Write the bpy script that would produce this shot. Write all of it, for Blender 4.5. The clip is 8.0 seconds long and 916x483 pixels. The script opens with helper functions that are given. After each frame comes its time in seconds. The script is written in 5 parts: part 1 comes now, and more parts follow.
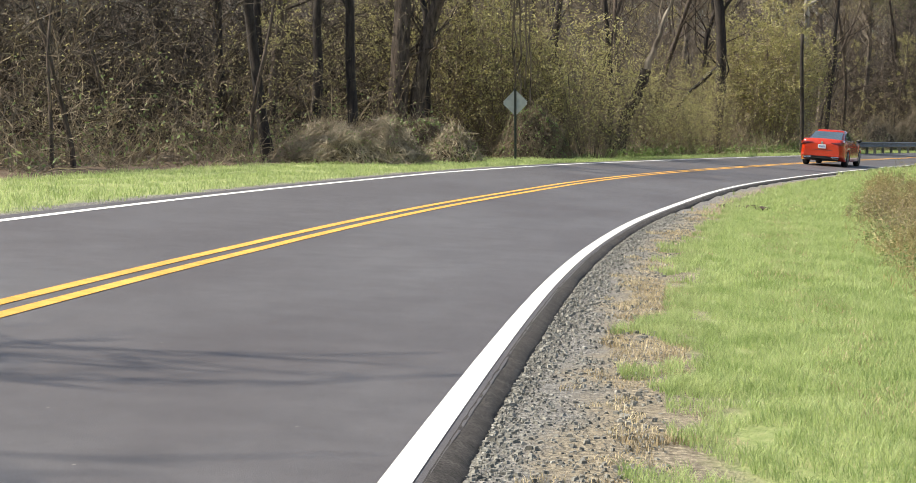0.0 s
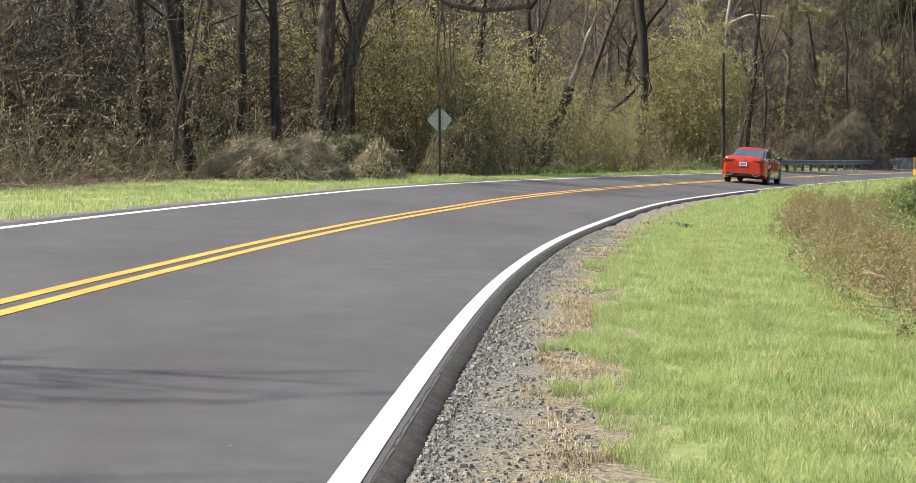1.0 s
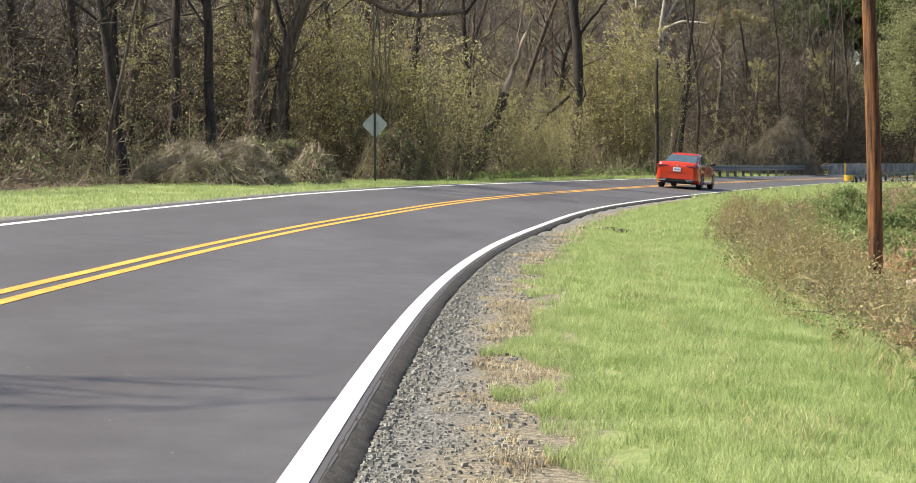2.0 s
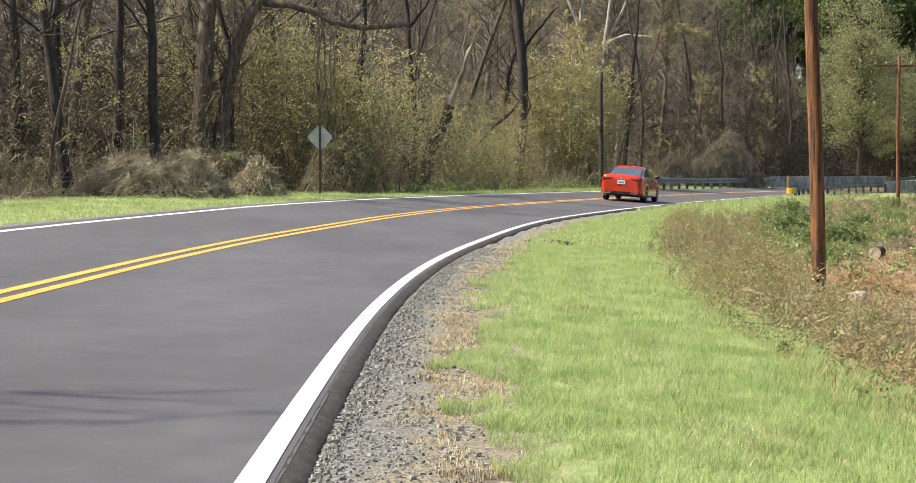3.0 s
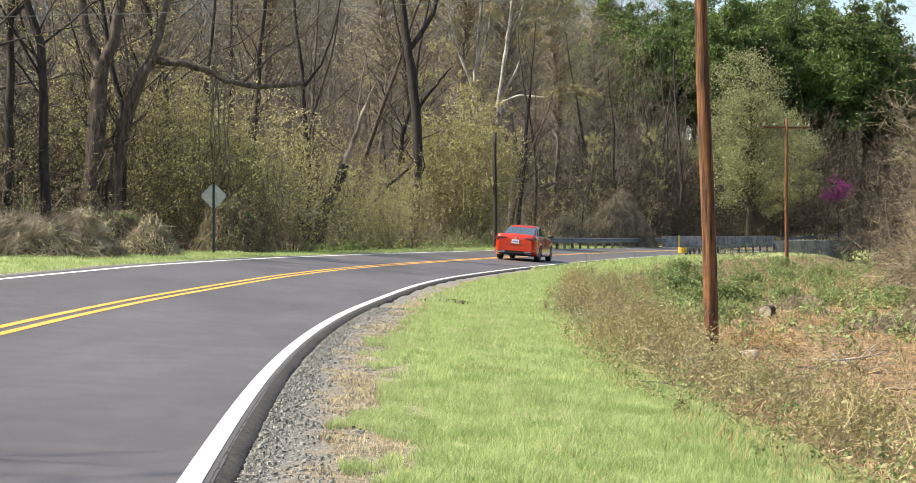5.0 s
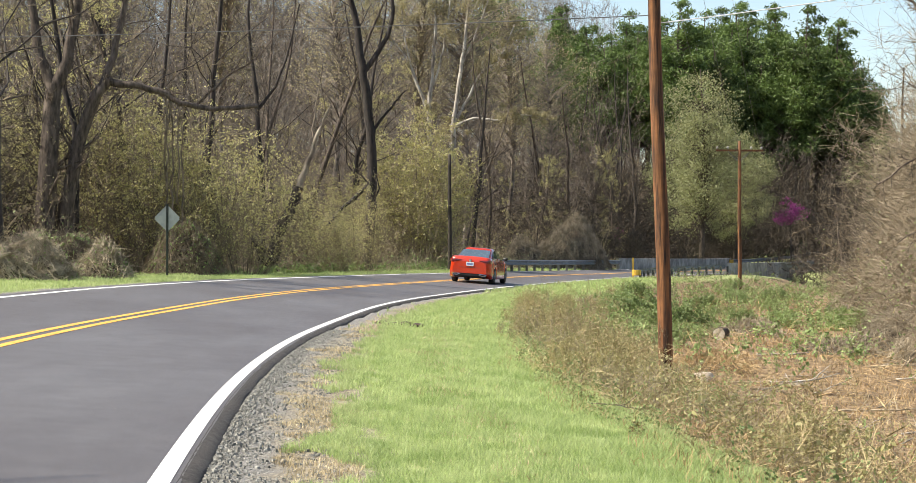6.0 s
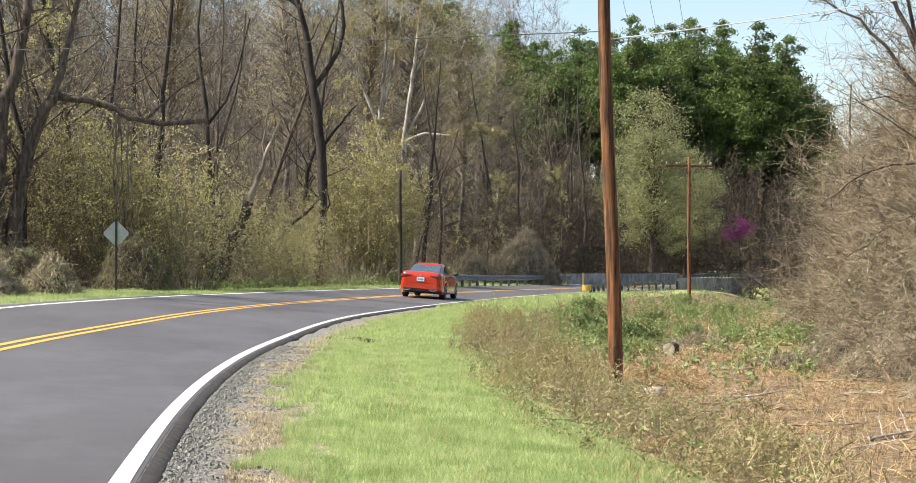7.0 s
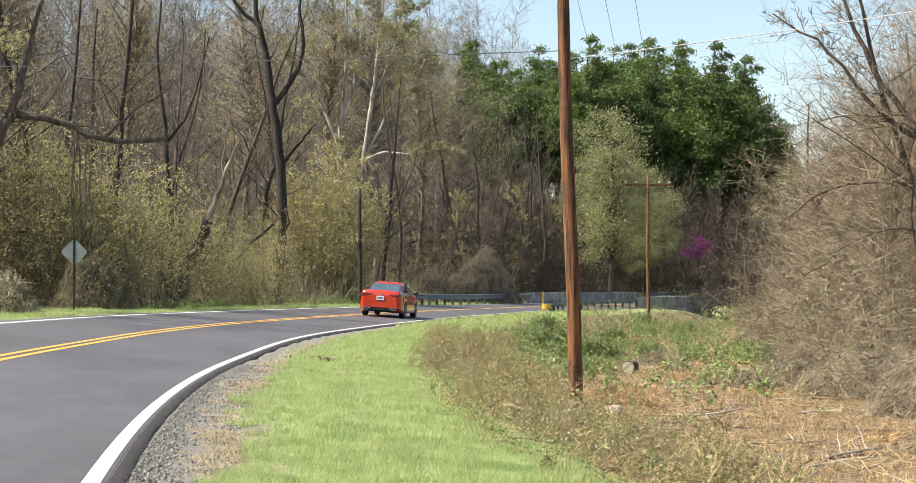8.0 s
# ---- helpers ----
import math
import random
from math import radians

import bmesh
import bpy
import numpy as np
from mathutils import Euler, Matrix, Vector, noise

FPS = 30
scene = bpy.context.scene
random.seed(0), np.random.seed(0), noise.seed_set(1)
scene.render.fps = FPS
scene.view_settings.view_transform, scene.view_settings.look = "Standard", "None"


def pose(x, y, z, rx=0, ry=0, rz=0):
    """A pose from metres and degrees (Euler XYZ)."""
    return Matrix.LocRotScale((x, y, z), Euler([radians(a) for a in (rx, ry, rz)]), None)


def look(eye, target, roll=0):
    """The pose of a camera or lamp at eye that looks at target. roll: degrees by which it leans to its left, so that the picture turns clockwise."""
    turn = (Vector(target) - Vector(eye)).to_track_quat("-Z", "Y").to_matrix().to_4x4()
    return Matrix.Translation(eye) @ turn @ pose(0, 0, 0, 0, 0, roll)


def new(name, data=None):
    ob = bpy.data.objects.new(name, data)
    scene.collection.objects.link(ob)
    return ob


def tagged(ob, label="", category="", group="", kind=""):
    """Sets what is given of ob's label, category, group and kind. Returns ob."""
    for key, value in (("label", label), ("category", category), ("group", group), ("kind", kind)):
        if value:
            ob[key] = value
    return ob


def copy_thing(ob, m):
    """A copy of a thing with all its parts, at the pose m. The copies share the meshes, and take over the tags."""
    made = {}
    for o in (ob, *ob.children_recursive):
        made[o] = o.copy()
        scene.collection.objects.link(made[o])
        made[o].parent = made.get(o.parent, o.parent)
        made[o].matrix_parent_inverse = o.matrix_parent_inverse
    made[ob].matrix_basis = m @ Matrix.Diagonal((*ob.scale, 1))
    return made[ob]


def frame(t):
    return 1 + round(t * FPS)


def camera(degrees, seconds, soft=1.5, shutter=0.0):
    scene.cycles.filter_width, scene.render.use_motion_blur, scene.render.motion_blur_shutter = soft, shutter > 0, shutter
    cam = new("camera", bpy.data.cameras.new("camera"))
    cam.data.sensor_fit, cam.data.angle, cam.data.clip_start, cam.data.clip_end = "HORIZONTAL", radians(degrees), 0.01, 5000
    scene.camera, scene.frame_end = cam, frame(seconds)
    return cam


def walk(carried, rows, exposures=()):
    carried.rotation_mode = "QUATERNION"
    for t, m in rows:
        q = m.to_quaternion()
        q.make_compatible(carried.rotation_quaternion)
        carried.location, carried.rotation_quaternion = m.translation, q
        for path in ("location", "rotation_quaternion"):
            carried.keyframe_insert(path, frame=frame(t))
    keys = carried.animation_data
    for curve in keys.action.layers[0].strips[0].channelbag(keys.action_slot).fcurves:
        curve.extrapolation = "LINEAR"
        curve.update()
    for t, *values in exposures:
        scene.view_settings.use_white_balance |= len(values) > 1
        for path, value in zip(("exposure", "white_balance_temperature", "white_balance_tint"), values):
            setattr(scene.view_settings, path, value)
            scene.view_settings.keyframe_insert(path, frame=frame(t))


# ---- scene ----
import itertools

# ---------------------------------------------------------------- camera
cam = camera(29.92, 8.0, soft=0.8)
# seconds, place, then heading, tilt and lean in degrees
PATH = [
    (0.0, 0.111, -0.002, 1.093, -8.512, -3.256, -0.323),
    (0.5, 0.090, -0.002, 1.096, -7.104, -2.978, -0.269),
    (1.0, 0.068, -0.002, 1.095, -5.939, -2.702, -0.200),
    (2.5, 0.022, -0.002, 1.098, -2.765, -2.445, -0.067),
    (3.0, 0.018, -0.002, 1.098, -1.895, -2.124, -0.057),
    (3.5, 0.008, -0.001, 1.096, -0.917, -1.511, -0.032),
    (4.0, 0.000, 0.000, 1.100, -0.000, -0.910, 0.000),
    (4.5, -0.012, 0.001, 1.098, 0.867, -0.512, 0.034),
    (6.0, -0.025, 0.006, 1.101, 3.183, 0.601, 0.021),
    (6.5, -0.030, 0.008, 1.101, 4.003, 0.929, 0.051),
    (7.0, -0.030, 0.009, 1.103, 4.838, 1.109, -0.003),
    (7.5, -0.036, 0.011, 1.105, 5.572, 1.365, 0.052),
    (8.0, -0.037, 0.011, 1.101, 6.188, 1.736, -0.013),
]
walk(cam, [(t, pose(x, y, z, 90 + tilt, 0, -head) @ pose(0, 0, 0, 0, 0, lean))
           for t, x, y, z, head, tilt, lean in PATH],
     exposures=[(0.0, 0.80, 7200, 8.5), (2.5, 0.90, 7200, 8.5), (4.5, 1.02, 7150, 8.5), (8.0, 1.02, 7100, 8.5)])

# ---------------------------------------------------------------- light
SUN_HEAD, SUN_UP = -94.0, 48.0     # degrees from +y towards +x, and above the horizon
world = bpy.data.worlds.new("world")
scene.world = world
world.use_nodes = True
wn = world.node_tree.nodes
sky = wn.new("ShaderNodeTexSky")
sky.sky_type = "NISHITA"
sky.sun_disc = False
sky.sun_elevation = radians(SUN_UP)
sky.sun_rotation = radians(SUN_HEAD)
sky.dust_density = 1.2
wn["Background"].inputs["Strength"].default_value = 0.112
world.node_tree.links.new(sky.outputs[0], wn["Background"].inputs["Color"])
sun_data = bpy.data.lights.new("sun", "SUN")
sun_data.energy, sun_data.angle, sun_data.color = 4.7, radians(0.53), (1.0, 0.955, 0.88)
sun = new("sun", sun_data)
sh, su = radians(SUN_HEAD), radians(SUN_UP)
sun.matrix_world = look((math.sin(sh) * math.cos(su) * 50, math.cos(sh) * math.cos(su) * 50, math.sin(su) * 50), (0, 0, 0))

# ---------------------------------------------------------------- materials
def ramp_node(nt, stops):
    n = nt.nodes.new("ShaderNodeValToRGB")
    els = n.color_ramp.elements
    while len(els) < len(stops):
        els.new(0.5)
    for e, (p, c) in zip(els, stops):
        e.position, e.color = p, (*c, 1)
    return n


def noise_node(nt, scale, detail=4, rough=0.6, kind="Object", stretch=None):
    tc = nt.nodes.new("ShaderNodeTexCoord")
    n = nt.nodes.new("ShaderNodeTexNoise")
    n.inputs["Scale"].default_value, n.inputs["Detail"].default_value, n.inputs["Roughness"].default_value = scale, detail, rough
    if stretch:
        m = nt.nodes.new("ShaderNodeMapping")
        m.inputs["Scale"].default_value = stretch
        nt.links.new(tc.outputs[kind], m.inputs[0])
        nt.links.new(m.outputs[0], n.inputs["Vector"])
    else:
        nt.links.new(tc.outputs[kind], n.inputs["Vector"])
    return n


def mix_node(nt, a, b, fac, mode="MIX"):
    """a, b: sockets or colours; fac: a socket or number."""
    n = nt.nodes.new("ShaderNodeMix")
    n.data_type, n.blend_type = "RGBA", mode
    for sock, v in ((n.inputs[6], a), (n.inputs[7], b), (n.inputs[0], fac)):
        if isinstance(v, bpy.types.NodeSocket):
            nt.links.new(v, sock)
        else:
            sock.default_value = (*v, 1) if isinstance(v, tuple) else v
    return n.outputs[2]


def material(name, dark, light, scale=8.0, rough=0.8, bump=0.0, bump_scale=None, metal=0.0, stretch=None,
             spread=0.25, piece=0.0, coarse=0.0, coat=0.0, lo=0.35, hi=0.65):
    """Noise between two colours, with a coarser stain, bump, and a change of tone from piece to piece."""
    m = bpy.data.materials.new(name)
    m.use_nodes = True
    nt = m.node_tree
    b = nt.nodes["Principled BSDF"]
    n = noise_node(nt, scale, stretch=stretch)
    r = ramp_node(nt, [(lo, dark), (hi, light)])
    nt.links.new(n.outputs[0], r.inputs[0])
    col = r.outputs[0]
    if coarse:
        n2 = noise_node(nt, scale * 0.11, 3)
        r2 = ramp_node(nt, [(0.35, (1 - coarse,) * 3), (0.65, (1 + coarse,) * 3)])
        nt.links.new(n2.outputs[0], r2.inputs[0])
        col = mix_node(nt, col, r2.outputs[0], 1.0, "MULTIPLY")
    if piece:
        info = nt.nodes.new("ShaderNodeObjectInfo")
        geo = nt.nodes.new("ShaderNodeNewGeometry")
        add = nt.nodes.new("ShaderNodeMath")
        add.operation = "ADD"
        nt.links.new(info.outputs["Random"], add.inputs[0])
        nt.links.new(geo.outputs["Random Per Island"], add.inputs[1])
        mr = nt.nodes.new("ShaderNodeMapRange")
        mr.inputs[1].default_value, mr.inputs[2].default_value = 0.0, 2.0
        mr.inputs[3].default_value, mr.inputs[4].default_value = 1 - piece, 1 + piece
        nt.links.new(add.outputs[0], mr.inputs[0])
        hsv = nt.nodes.new("ShaderNodeHueSaturation")
        nt.links.new(mr.outputs[0], hsv.inputs["Value"])
        nt.links.new(col, hsv.inputs["Color"])
        col = hsv.outputs[0]
    nt.links.new(col, b.inputs["Base Color"])
    b.inputs["Roughness"].default_value, b.inputs["Metallic"].default_value = rough, metal
    if coat:
        b.inputs["Coat Weight"].default_value, b.inputs["Coat Roughness"].default_value = coat, 0.06
    if bump:
        n3 = noise_node(nt, bump_scale or scale * 3, 5, 0.65, stretch=stretch)
        bp = nt.nodes.new("ShaderNodeBump")
        bp.inputs["Strength"].default_value, bp.inputs["Distance"].default_value = bump, 0.02
        nt.links.new(n3.outputs[0], bp.inputs["Height"])
        nt.links.new(bp.outputs[0], b.inputs["Normal"])
    return m


def leafy(name, dark, light, translucent=0.35, piece=0.3):
    m = material(name, dark, light, 3.0, 0.6, piece=piece)
    nt = m.node_tree
    b = nt.nodes["Principled BSDF"]
    col = b.inputs["Base Color"].links[0].from_socket
    tr = nt.nodes.new("ShaderNodeBsdfTranslucent")
    mx = nt.nodes.new("ShaderNodeMixShader")
    mx.inputs[0].default_value = translucent
    nt.links.new(col, tr.inputs[0])
    nt.links.new(b.outputs[0], mx.inputs[1])
    nt.links.new(tr.outputs[0], mx.inputs[2])
    nt.links.new(mx.outputs[0], nt.nodes["Material Output"].inputs[0])
    return m


M_LINE = material("white_line_paint", (0.62, 0.62, 0.60), (0.82, 0.82, 0.80), 14, 0.6, 0.15, 220, coarse=0.06)
M_YELLOW = material("yellow_line_paint", (0.64, 0.31, 0.04), (0.82, 0.43, 0.085), 10, 0.6, 0.15, 220, coarse=0.1)
M_BARK = material("grey_brown_bark", (0.035, 0.026, 0.02), (0.13, 0.10, 0.078), 9, 0.9, 0.8, 30, stretch=(1, 1, 0.25), piece=0.3)
M_DARKBARK = material("dark_bark", (0.014, 0.011, 0.01), (0.055, 0.043, 0.035), 9, 0.9, 0.8, 30, stretch=(1, 1, 0.25), piece=0.25)
M_PALEBARK = material("pale_bark", (0.14, 0.12, 0.10), (0.54, 0.50, 0.43), 2.2, 0.8, 0.3, 30, stretch=(1, 1, 0.4))
# dark copy of the twig colour, with woodland shade painted in
M_SHADETWIG = material("twigs_painted_shade", (0.022, 0.017, 0.012), (0.085, 0.066, 0.047), 2, 0.9, piece=0.35)
M_GREYTWIG = material("grey_twigs", (0.075, 0.063, 0.052), (0.27, 0.225, 0.185), 2, 0.9, piece=0.35)
M_TWIG = material("twigs", (0.06, 0.046, 0.032), (0.26, 0.205, 0.14), 2, 0.9, piece=0.35)
M_DRYTWIG = material("dry_twigs", (0.12, 0.092, 0.058), (0.42, 0.345, 0.235), 2, 0.9, piece=0.4)
M_STRAW = material("dry_straw", (0.22, 0.13, 0.055), (0.56, 0.40, 0.21), 3, 0.85, piece=0.4)
M_PALESTRAW = material("pale_dead_grass", (0.34, 0.265, 0.15), (0.64, 0.54, 0.35), 3, 0.85, piece=0.4)
M_WEED = material("brown_weeds", (0.20, 0.145, 0.07), (0.55, 0.445, 0.25), 2, 0.9, piece=0.4)
M_BANK = material("grey_tan_stems", (0.085, 0.066, 0.045), (0.33, 0.27, 0.19), 2, 0.9, piece=0.4)
M_VINE = material("dead_vines", (0.13, 0.105, 0.07), (0.44, 0.37, 0.27), 2, 0.9, piece=0.35)
M_OLIVE = leafy("withered_leaves", (0.22, 0.20, 0.08), (0.44, 0.40, 0.19))
M_DEADWOOD = material("weathered_dead_wood", (0.12, 0.095, 0.07), (0.42, 0.36, 0.28), 2.2, 0.85, 0.4, 30, stretch=(1, 1, 0.4))
# sign post's backlit shade is put into this dark tone; guardrail posts share it
M_POST = material("dark_post_steel", (0.035, 0.04, 0.036), (0.08, 0.088, 0.08), 6, 0.7)
M_CABLE = material("bright_cable", (0.55, 0.55, 0.52), (0.7, 0.7, 0.67), 6, 0.5)
M_CATKIN = leafy("tan_catkins", (0.20, 0.175, 0.09), (0.42, 0.375, 0.21), 0.4)
M_BUD = leafy("spring_buds", (0.36, 0.34, 0.13), (0.60, 0.56, 0.26), 0.45)
M_PALELEAF = leafy("pale_leaves", (0.19, 0.205, 0.09), (0.37, 0.39, 0.185))
M_LEAF = leafy("bramble_leaves", (0.13, 0.19, 0.06), (0.30, 0.38, 0.15))
M_PINE = leafy("pine_needles", (0.04, 0.07, 0.015), (0.14, 0.21, 0.05), 0.3, 0.5)
M_REDBUD = leafy("magenta_blossom", (0.25, 0.03, 0.16), (0.42, 0.07, 0.30))
M_GRASS = leafy("grass_blades", (0.30, 0.40, 0.14), (0.54, 0.62, 0.29), 0.5, 0.35)
M_POLE = material("weathered_pole_wood", (0.014, 0.007, 0.004), (0.23, 0.095, 0.034), 16, 0.85, 0.8, 60, stretch=(1, 1, 0.06), coarse=0.3)
M_STEEL = material("galvanised_steel", (0.10, 0.12, 0.135), (0.22, 0.25, 0.27), 5, 0.5, 0.05, metal=0.35, coarse=0.15)
M_SIGN = material("bare_aluminium", (0.40, 0.41, 0.41), (0.52, 0.53, 0.52), 4, 0.55, 0.05, metal=0.2, coarse=0.1)
M_CONCRETE = material("weathered_concrete", (0.17, 0.165, 0.15), (0.42, 0.41, 0.37), 1.3, 0.9, 0.3, 30, coarse=0.2)
M_YPLASTIC = material("yellow_reflector", (0.42, 0.25, 0.03), (0.62, 0.40, 0.06), 4, 0.5)
M_WIRE = material("wire", (0.05, 0.05, 0.05), (0.12, 0.12, 0.12), 5, 0.6)
M_PAINT = material("orange_red_car_paint", (0.47, 0.028, 0.006), (0.51, 0.033, 0.007), 3, 0.25, coat=1.0)
M_RUBBER = material("tyre_rubber", (0.012, 0.012, 0.012), (0.03, 0.03, 0.03), 20, 0.85)
M_BLACK = material("black_plastic", (0.01, 0.01, 0.01), (0.022, 0.022, 0.022), 20, 0.5)
M_ALLOY = material("grey_alloy", (0.16, 0.16, 0.17), (0.30, 0.30, 0.31), 10, 0.35, metal=0.8)
M_CHROME = material("chrome", (0.7, 0.7, 0.7), (0.8, 0.8, 0.8), 10, 0.15, metal=1.0)
M_GLASS = material("dark_car_glass", (0.05, 0.075, 0.09), (0.07, 0.10, 0.12), 2, 0.04, coat=1.0)
M_LAMP = material("dark_red_lamp", (0.10, 0.006, 0.006), (0.22, 0.012, 0.010), 8, 0.12, coat=1.0)
M_PLATE = material("white_number_plate", (0.66, 0.68, 0.70), (0.76, 0.77, 0.78), 8, 0.4)
M_BLUE = material("blue_plate_ink", (0.05, 0.10, 0.32), (0.08, 0.14, 0.40), 8, 0.5)


def asphalt_material():
    m = bpy.data.materials.new("asphalt")
    m.use_nodes = True
    nt = m.node_tree
    b = nt.nodes["Principled BSDF"]
    n = noise_node(nt, 160, 3, 0.7)
    r = ramp_node(nt, [(0.3, (0.059, 0.056, 0.0575)), (0.7, (0.14, 0.135, 0.138))])
    nt.links.new(n.outputs[0], r.inputs[0])
    n2 = noise_node(nt, 0.35, 4, 0.6, stretch=(1.4, 0.5, 1))
    r2 = ramp_node(nt, [(0.3, (0.76, 0.70, 0.69)), (0.7, (1.18, 1.19, 1.21))])
    nt.links.new(n2.outputs[0], r2.inputs[0])
    c = mix_node(nt, r.outputs[0], r2.outputs[0], 1.0, "MULTIPLY")
    n4 = noise_node(nt, 2.6, 5, 0.7)
    r4 = ramp_node(nt, [(0.35, (0.86, 0.84, 0.83)), (0.68, (1.12, 1.11, 1.10))])
    nt.links.new(n4.outputs[0], r4.inputs[0])
    c = mix_node(nt, c, r4.outputs[0], 1.0, "MULTIPLY")
    # scattered pale chips
    tc = nt.nodes.new("ShaderNodeTexCoord")
    v = nt.nodes.new("ShaderNodeTexVoronoi")
    v.inputs["Scale"].default_value = 5.0
    nt.links.new(tc.outputs["Object"], v.inputs["Vector"])
    lt = nt.nodes.new("ShaderNodeMath")
    lt.operation = "LESS_THAN"
    lt.inputs[1].default_value = 0.035
    nt.links.new(v.outputs["Distance"], lt.inputs[0])
    c = mix_node(nt, c, (0.34, 0.31, 0.27), lt.outputs[0])
    nt.links.new(c, b.inputs["Base Color"])
    b.inputs["Roughness"].default_value = 0.52
    bp = nt.nodes.new("ShaderNodeBump")
    bp.inputs["Strength"].default_value, bp.inputs["Distance"].default_value = 0.5, 0.006
    nt.links.new(n.outputs[0], bp.inputs["Height"])
    nt.links.new(bp.outputs[0], b.inputs["Normal"])
    return m


def ground_material():
    """Gravel along the road, then straw and soil, grass, and leaf litter, by the distance from the road's edge."""
    m = bpy.data.materials.new("ground_cover")
    m.use_nodes = True
    nt = m.node_tree
    b = nt.nodes["Principled BSDF"]
    at = nt.nodes.new("ShaderNodeAttribute")
    at.attribute_name = "side"
    wob = noise_node(nt, 1.1, 5, 0.65)
    add = nt.nodes.new("ShaderNodeMath")
    add.operation = "MULTIPLY_ADD"
    nt.links.new(wob.outputs[0], add.inputs[0])
    add.inputs[1].default_value = 0.9
    nt.links.new(at.outputs["Fac"], add.inputs[2])

    def step(lo, hi):
        mr = nt.nodes.new("ShaderNodeMapRange")
        mr.inputs[1].default_value, mr.inputs[2].default_value = lo, hi
        nt.links.new(add.outputs[0], mr.inputs[0])
        return mr.outputs[0]

    def tone(scale, *stops, stretch=None):
        n = noise_node(nt, scale, 5, 0.7, stretch=stretch)
        r = ramp_node(nt, list(stops))
        nt.links.new(n.outputs[0], r.inputs[0])
        return r.outputs[0]

    gravel = tone(45, (0.32, (0.055, 0.053, 0.050)), (0.5, (0.17, 0.163, 0.152)), (0.68, (0.36, 0.345, 0.32)))
    straw = tone(34, (0.32, (0.08, 0.068, 0.05)), (0.5, (0.23, 0.195, 0.14)), (0.68, (0.44, 0.38, 0.28)))
    green = tone(9, (0.3, (0.20, 0.27, 0.08)), (0.5, (0.28, 0.33, 0.125)), (0.70, (0.37, 0.385, 0.17)))
    litter = tone(7, (0.34, (0.05, 0.032, 0.018)), (0.5, (0.19, 0.125, 0.065)), (0.7, (0.42, 0.31, 0.18)))
    wood = tone(2.5, (0.3, (0.07, 0.05, 0.035)), (0.5, (0.15, 0.105, 0.07)), (0.7, (0.24, 0.17, 0.11)))
    c = mix_node(nt, gravel, straw, step(0.82, 1.05))
    c = mix_node(nt, c, green, step(1.45, 1.7))
    c = mix_node(nt, c, litter, step(3.4, 4.3))
    # the other side of the road: a gravel lip, a grass strip and the wood's floor
    c = mix_node(nt, c, gravel, step(-5.4, -5.7))
    c = mix_node(nt, c, green, step(-5.9, -6.3))
    c = mix_node(nt, c, wood, step(-10.6, -11.4))
    nt.links.new(c, b.inputs["Base Color"])
    b.inputs["Roughness"].default_value = 0.95
    n3 = noise_node(nt, 38, 4, 0.7)
    bp = nt.nodes.new("ShaderNodeBump")
    bp.inputs["Strength"].default_value, bp.inputs["Distance"].default_value = 0.9, 0.03
    nt.links.new(n3.outputs[0], bp.inputs["Height"])
    nt.links.new(bp.outputs[0], b.inputs["Normal"])
    return m


M_TAR = material("dark_tar", (0.022, 0.019, 0.018), (0.105, 0.092, 0.084), 75, 0.85, 1.0, 130, coarse=0.3)
M_ASPHALT = asphalt_material()
M_GROUND = ground_material()

# ---------------------------------------------------------------- the road's line and the lie of the land
# the white line on the inside of the bend: x, y
KNOTS = [(5.0, -60), (1.3, -22), (-0.2, -6), (-0.75, 2), (-0.96, 7), (-1.12, 11.5), (-1.19, 16), (-1.0, 24), (-0.42, 32), (0.12, 38.7), (1.1, 46.5), (3.0, 56.3),
         (4.8, 64.5), (7.0, 73.5), (11.0, 88), (16.3, 105), (21.4, 117.5), (28.8, 132), (35, 144.5), (41.5, 157), (48, 171), (56, 190), (66, 215), (82, 260), (110, 340)]
LANE = 2.85


def smooth_line(knots, step=0.5):
    k = np.array(knots, float)
    out = []
    for i in range(len(k) - 1):
        p0, p1, p2, p3 = k[max(i - 1, 0)], k[i], k[i + 1], k[min(i + 2, len(k) - 1)]
        L = np.linalg.norm(p2 - p1)
        a, b2 = (p2 - p0) / np.linalg.norm(p2 - p0) * L, (p3 - p1) / np.linalg.norm(p3 - p1) * L
        n = max(2, int(L / step))
        for j in range(n):
            t = j / n
            out.append((2 * t**3 - 3 * t**2 + 1) * p1 + (t**3 - 2 * t**2 + t) * a + (-2 * t**3 + 3 * t**2) * p2 + (t**3 - t**2) * b2)
    out.append(k[-1])
    return np.array(out)


LINE = smooth_line(KNOTS)
for _ in range(60):                 # ease the bends
    LINE[1:-1] = (LINE[:-2] + 2 * LINE[1:-1] + LINE[2:]) / 4
TANG = np.gradient(LINE, axis=0)
TANG /= np.linalg.norm(TANG, axis=1)[:, None]
RIGHT = np.stack([TANG[:, 1], -TANG[:, 0]], 1)
STA = np.concatenate([[0], np.cumsum(np.linalg.norm(np.diff(LINE, axis=0), axis=1))])
S0 = float(np.interp(0, LINE[:, 1], STA))        # the station beside the camera


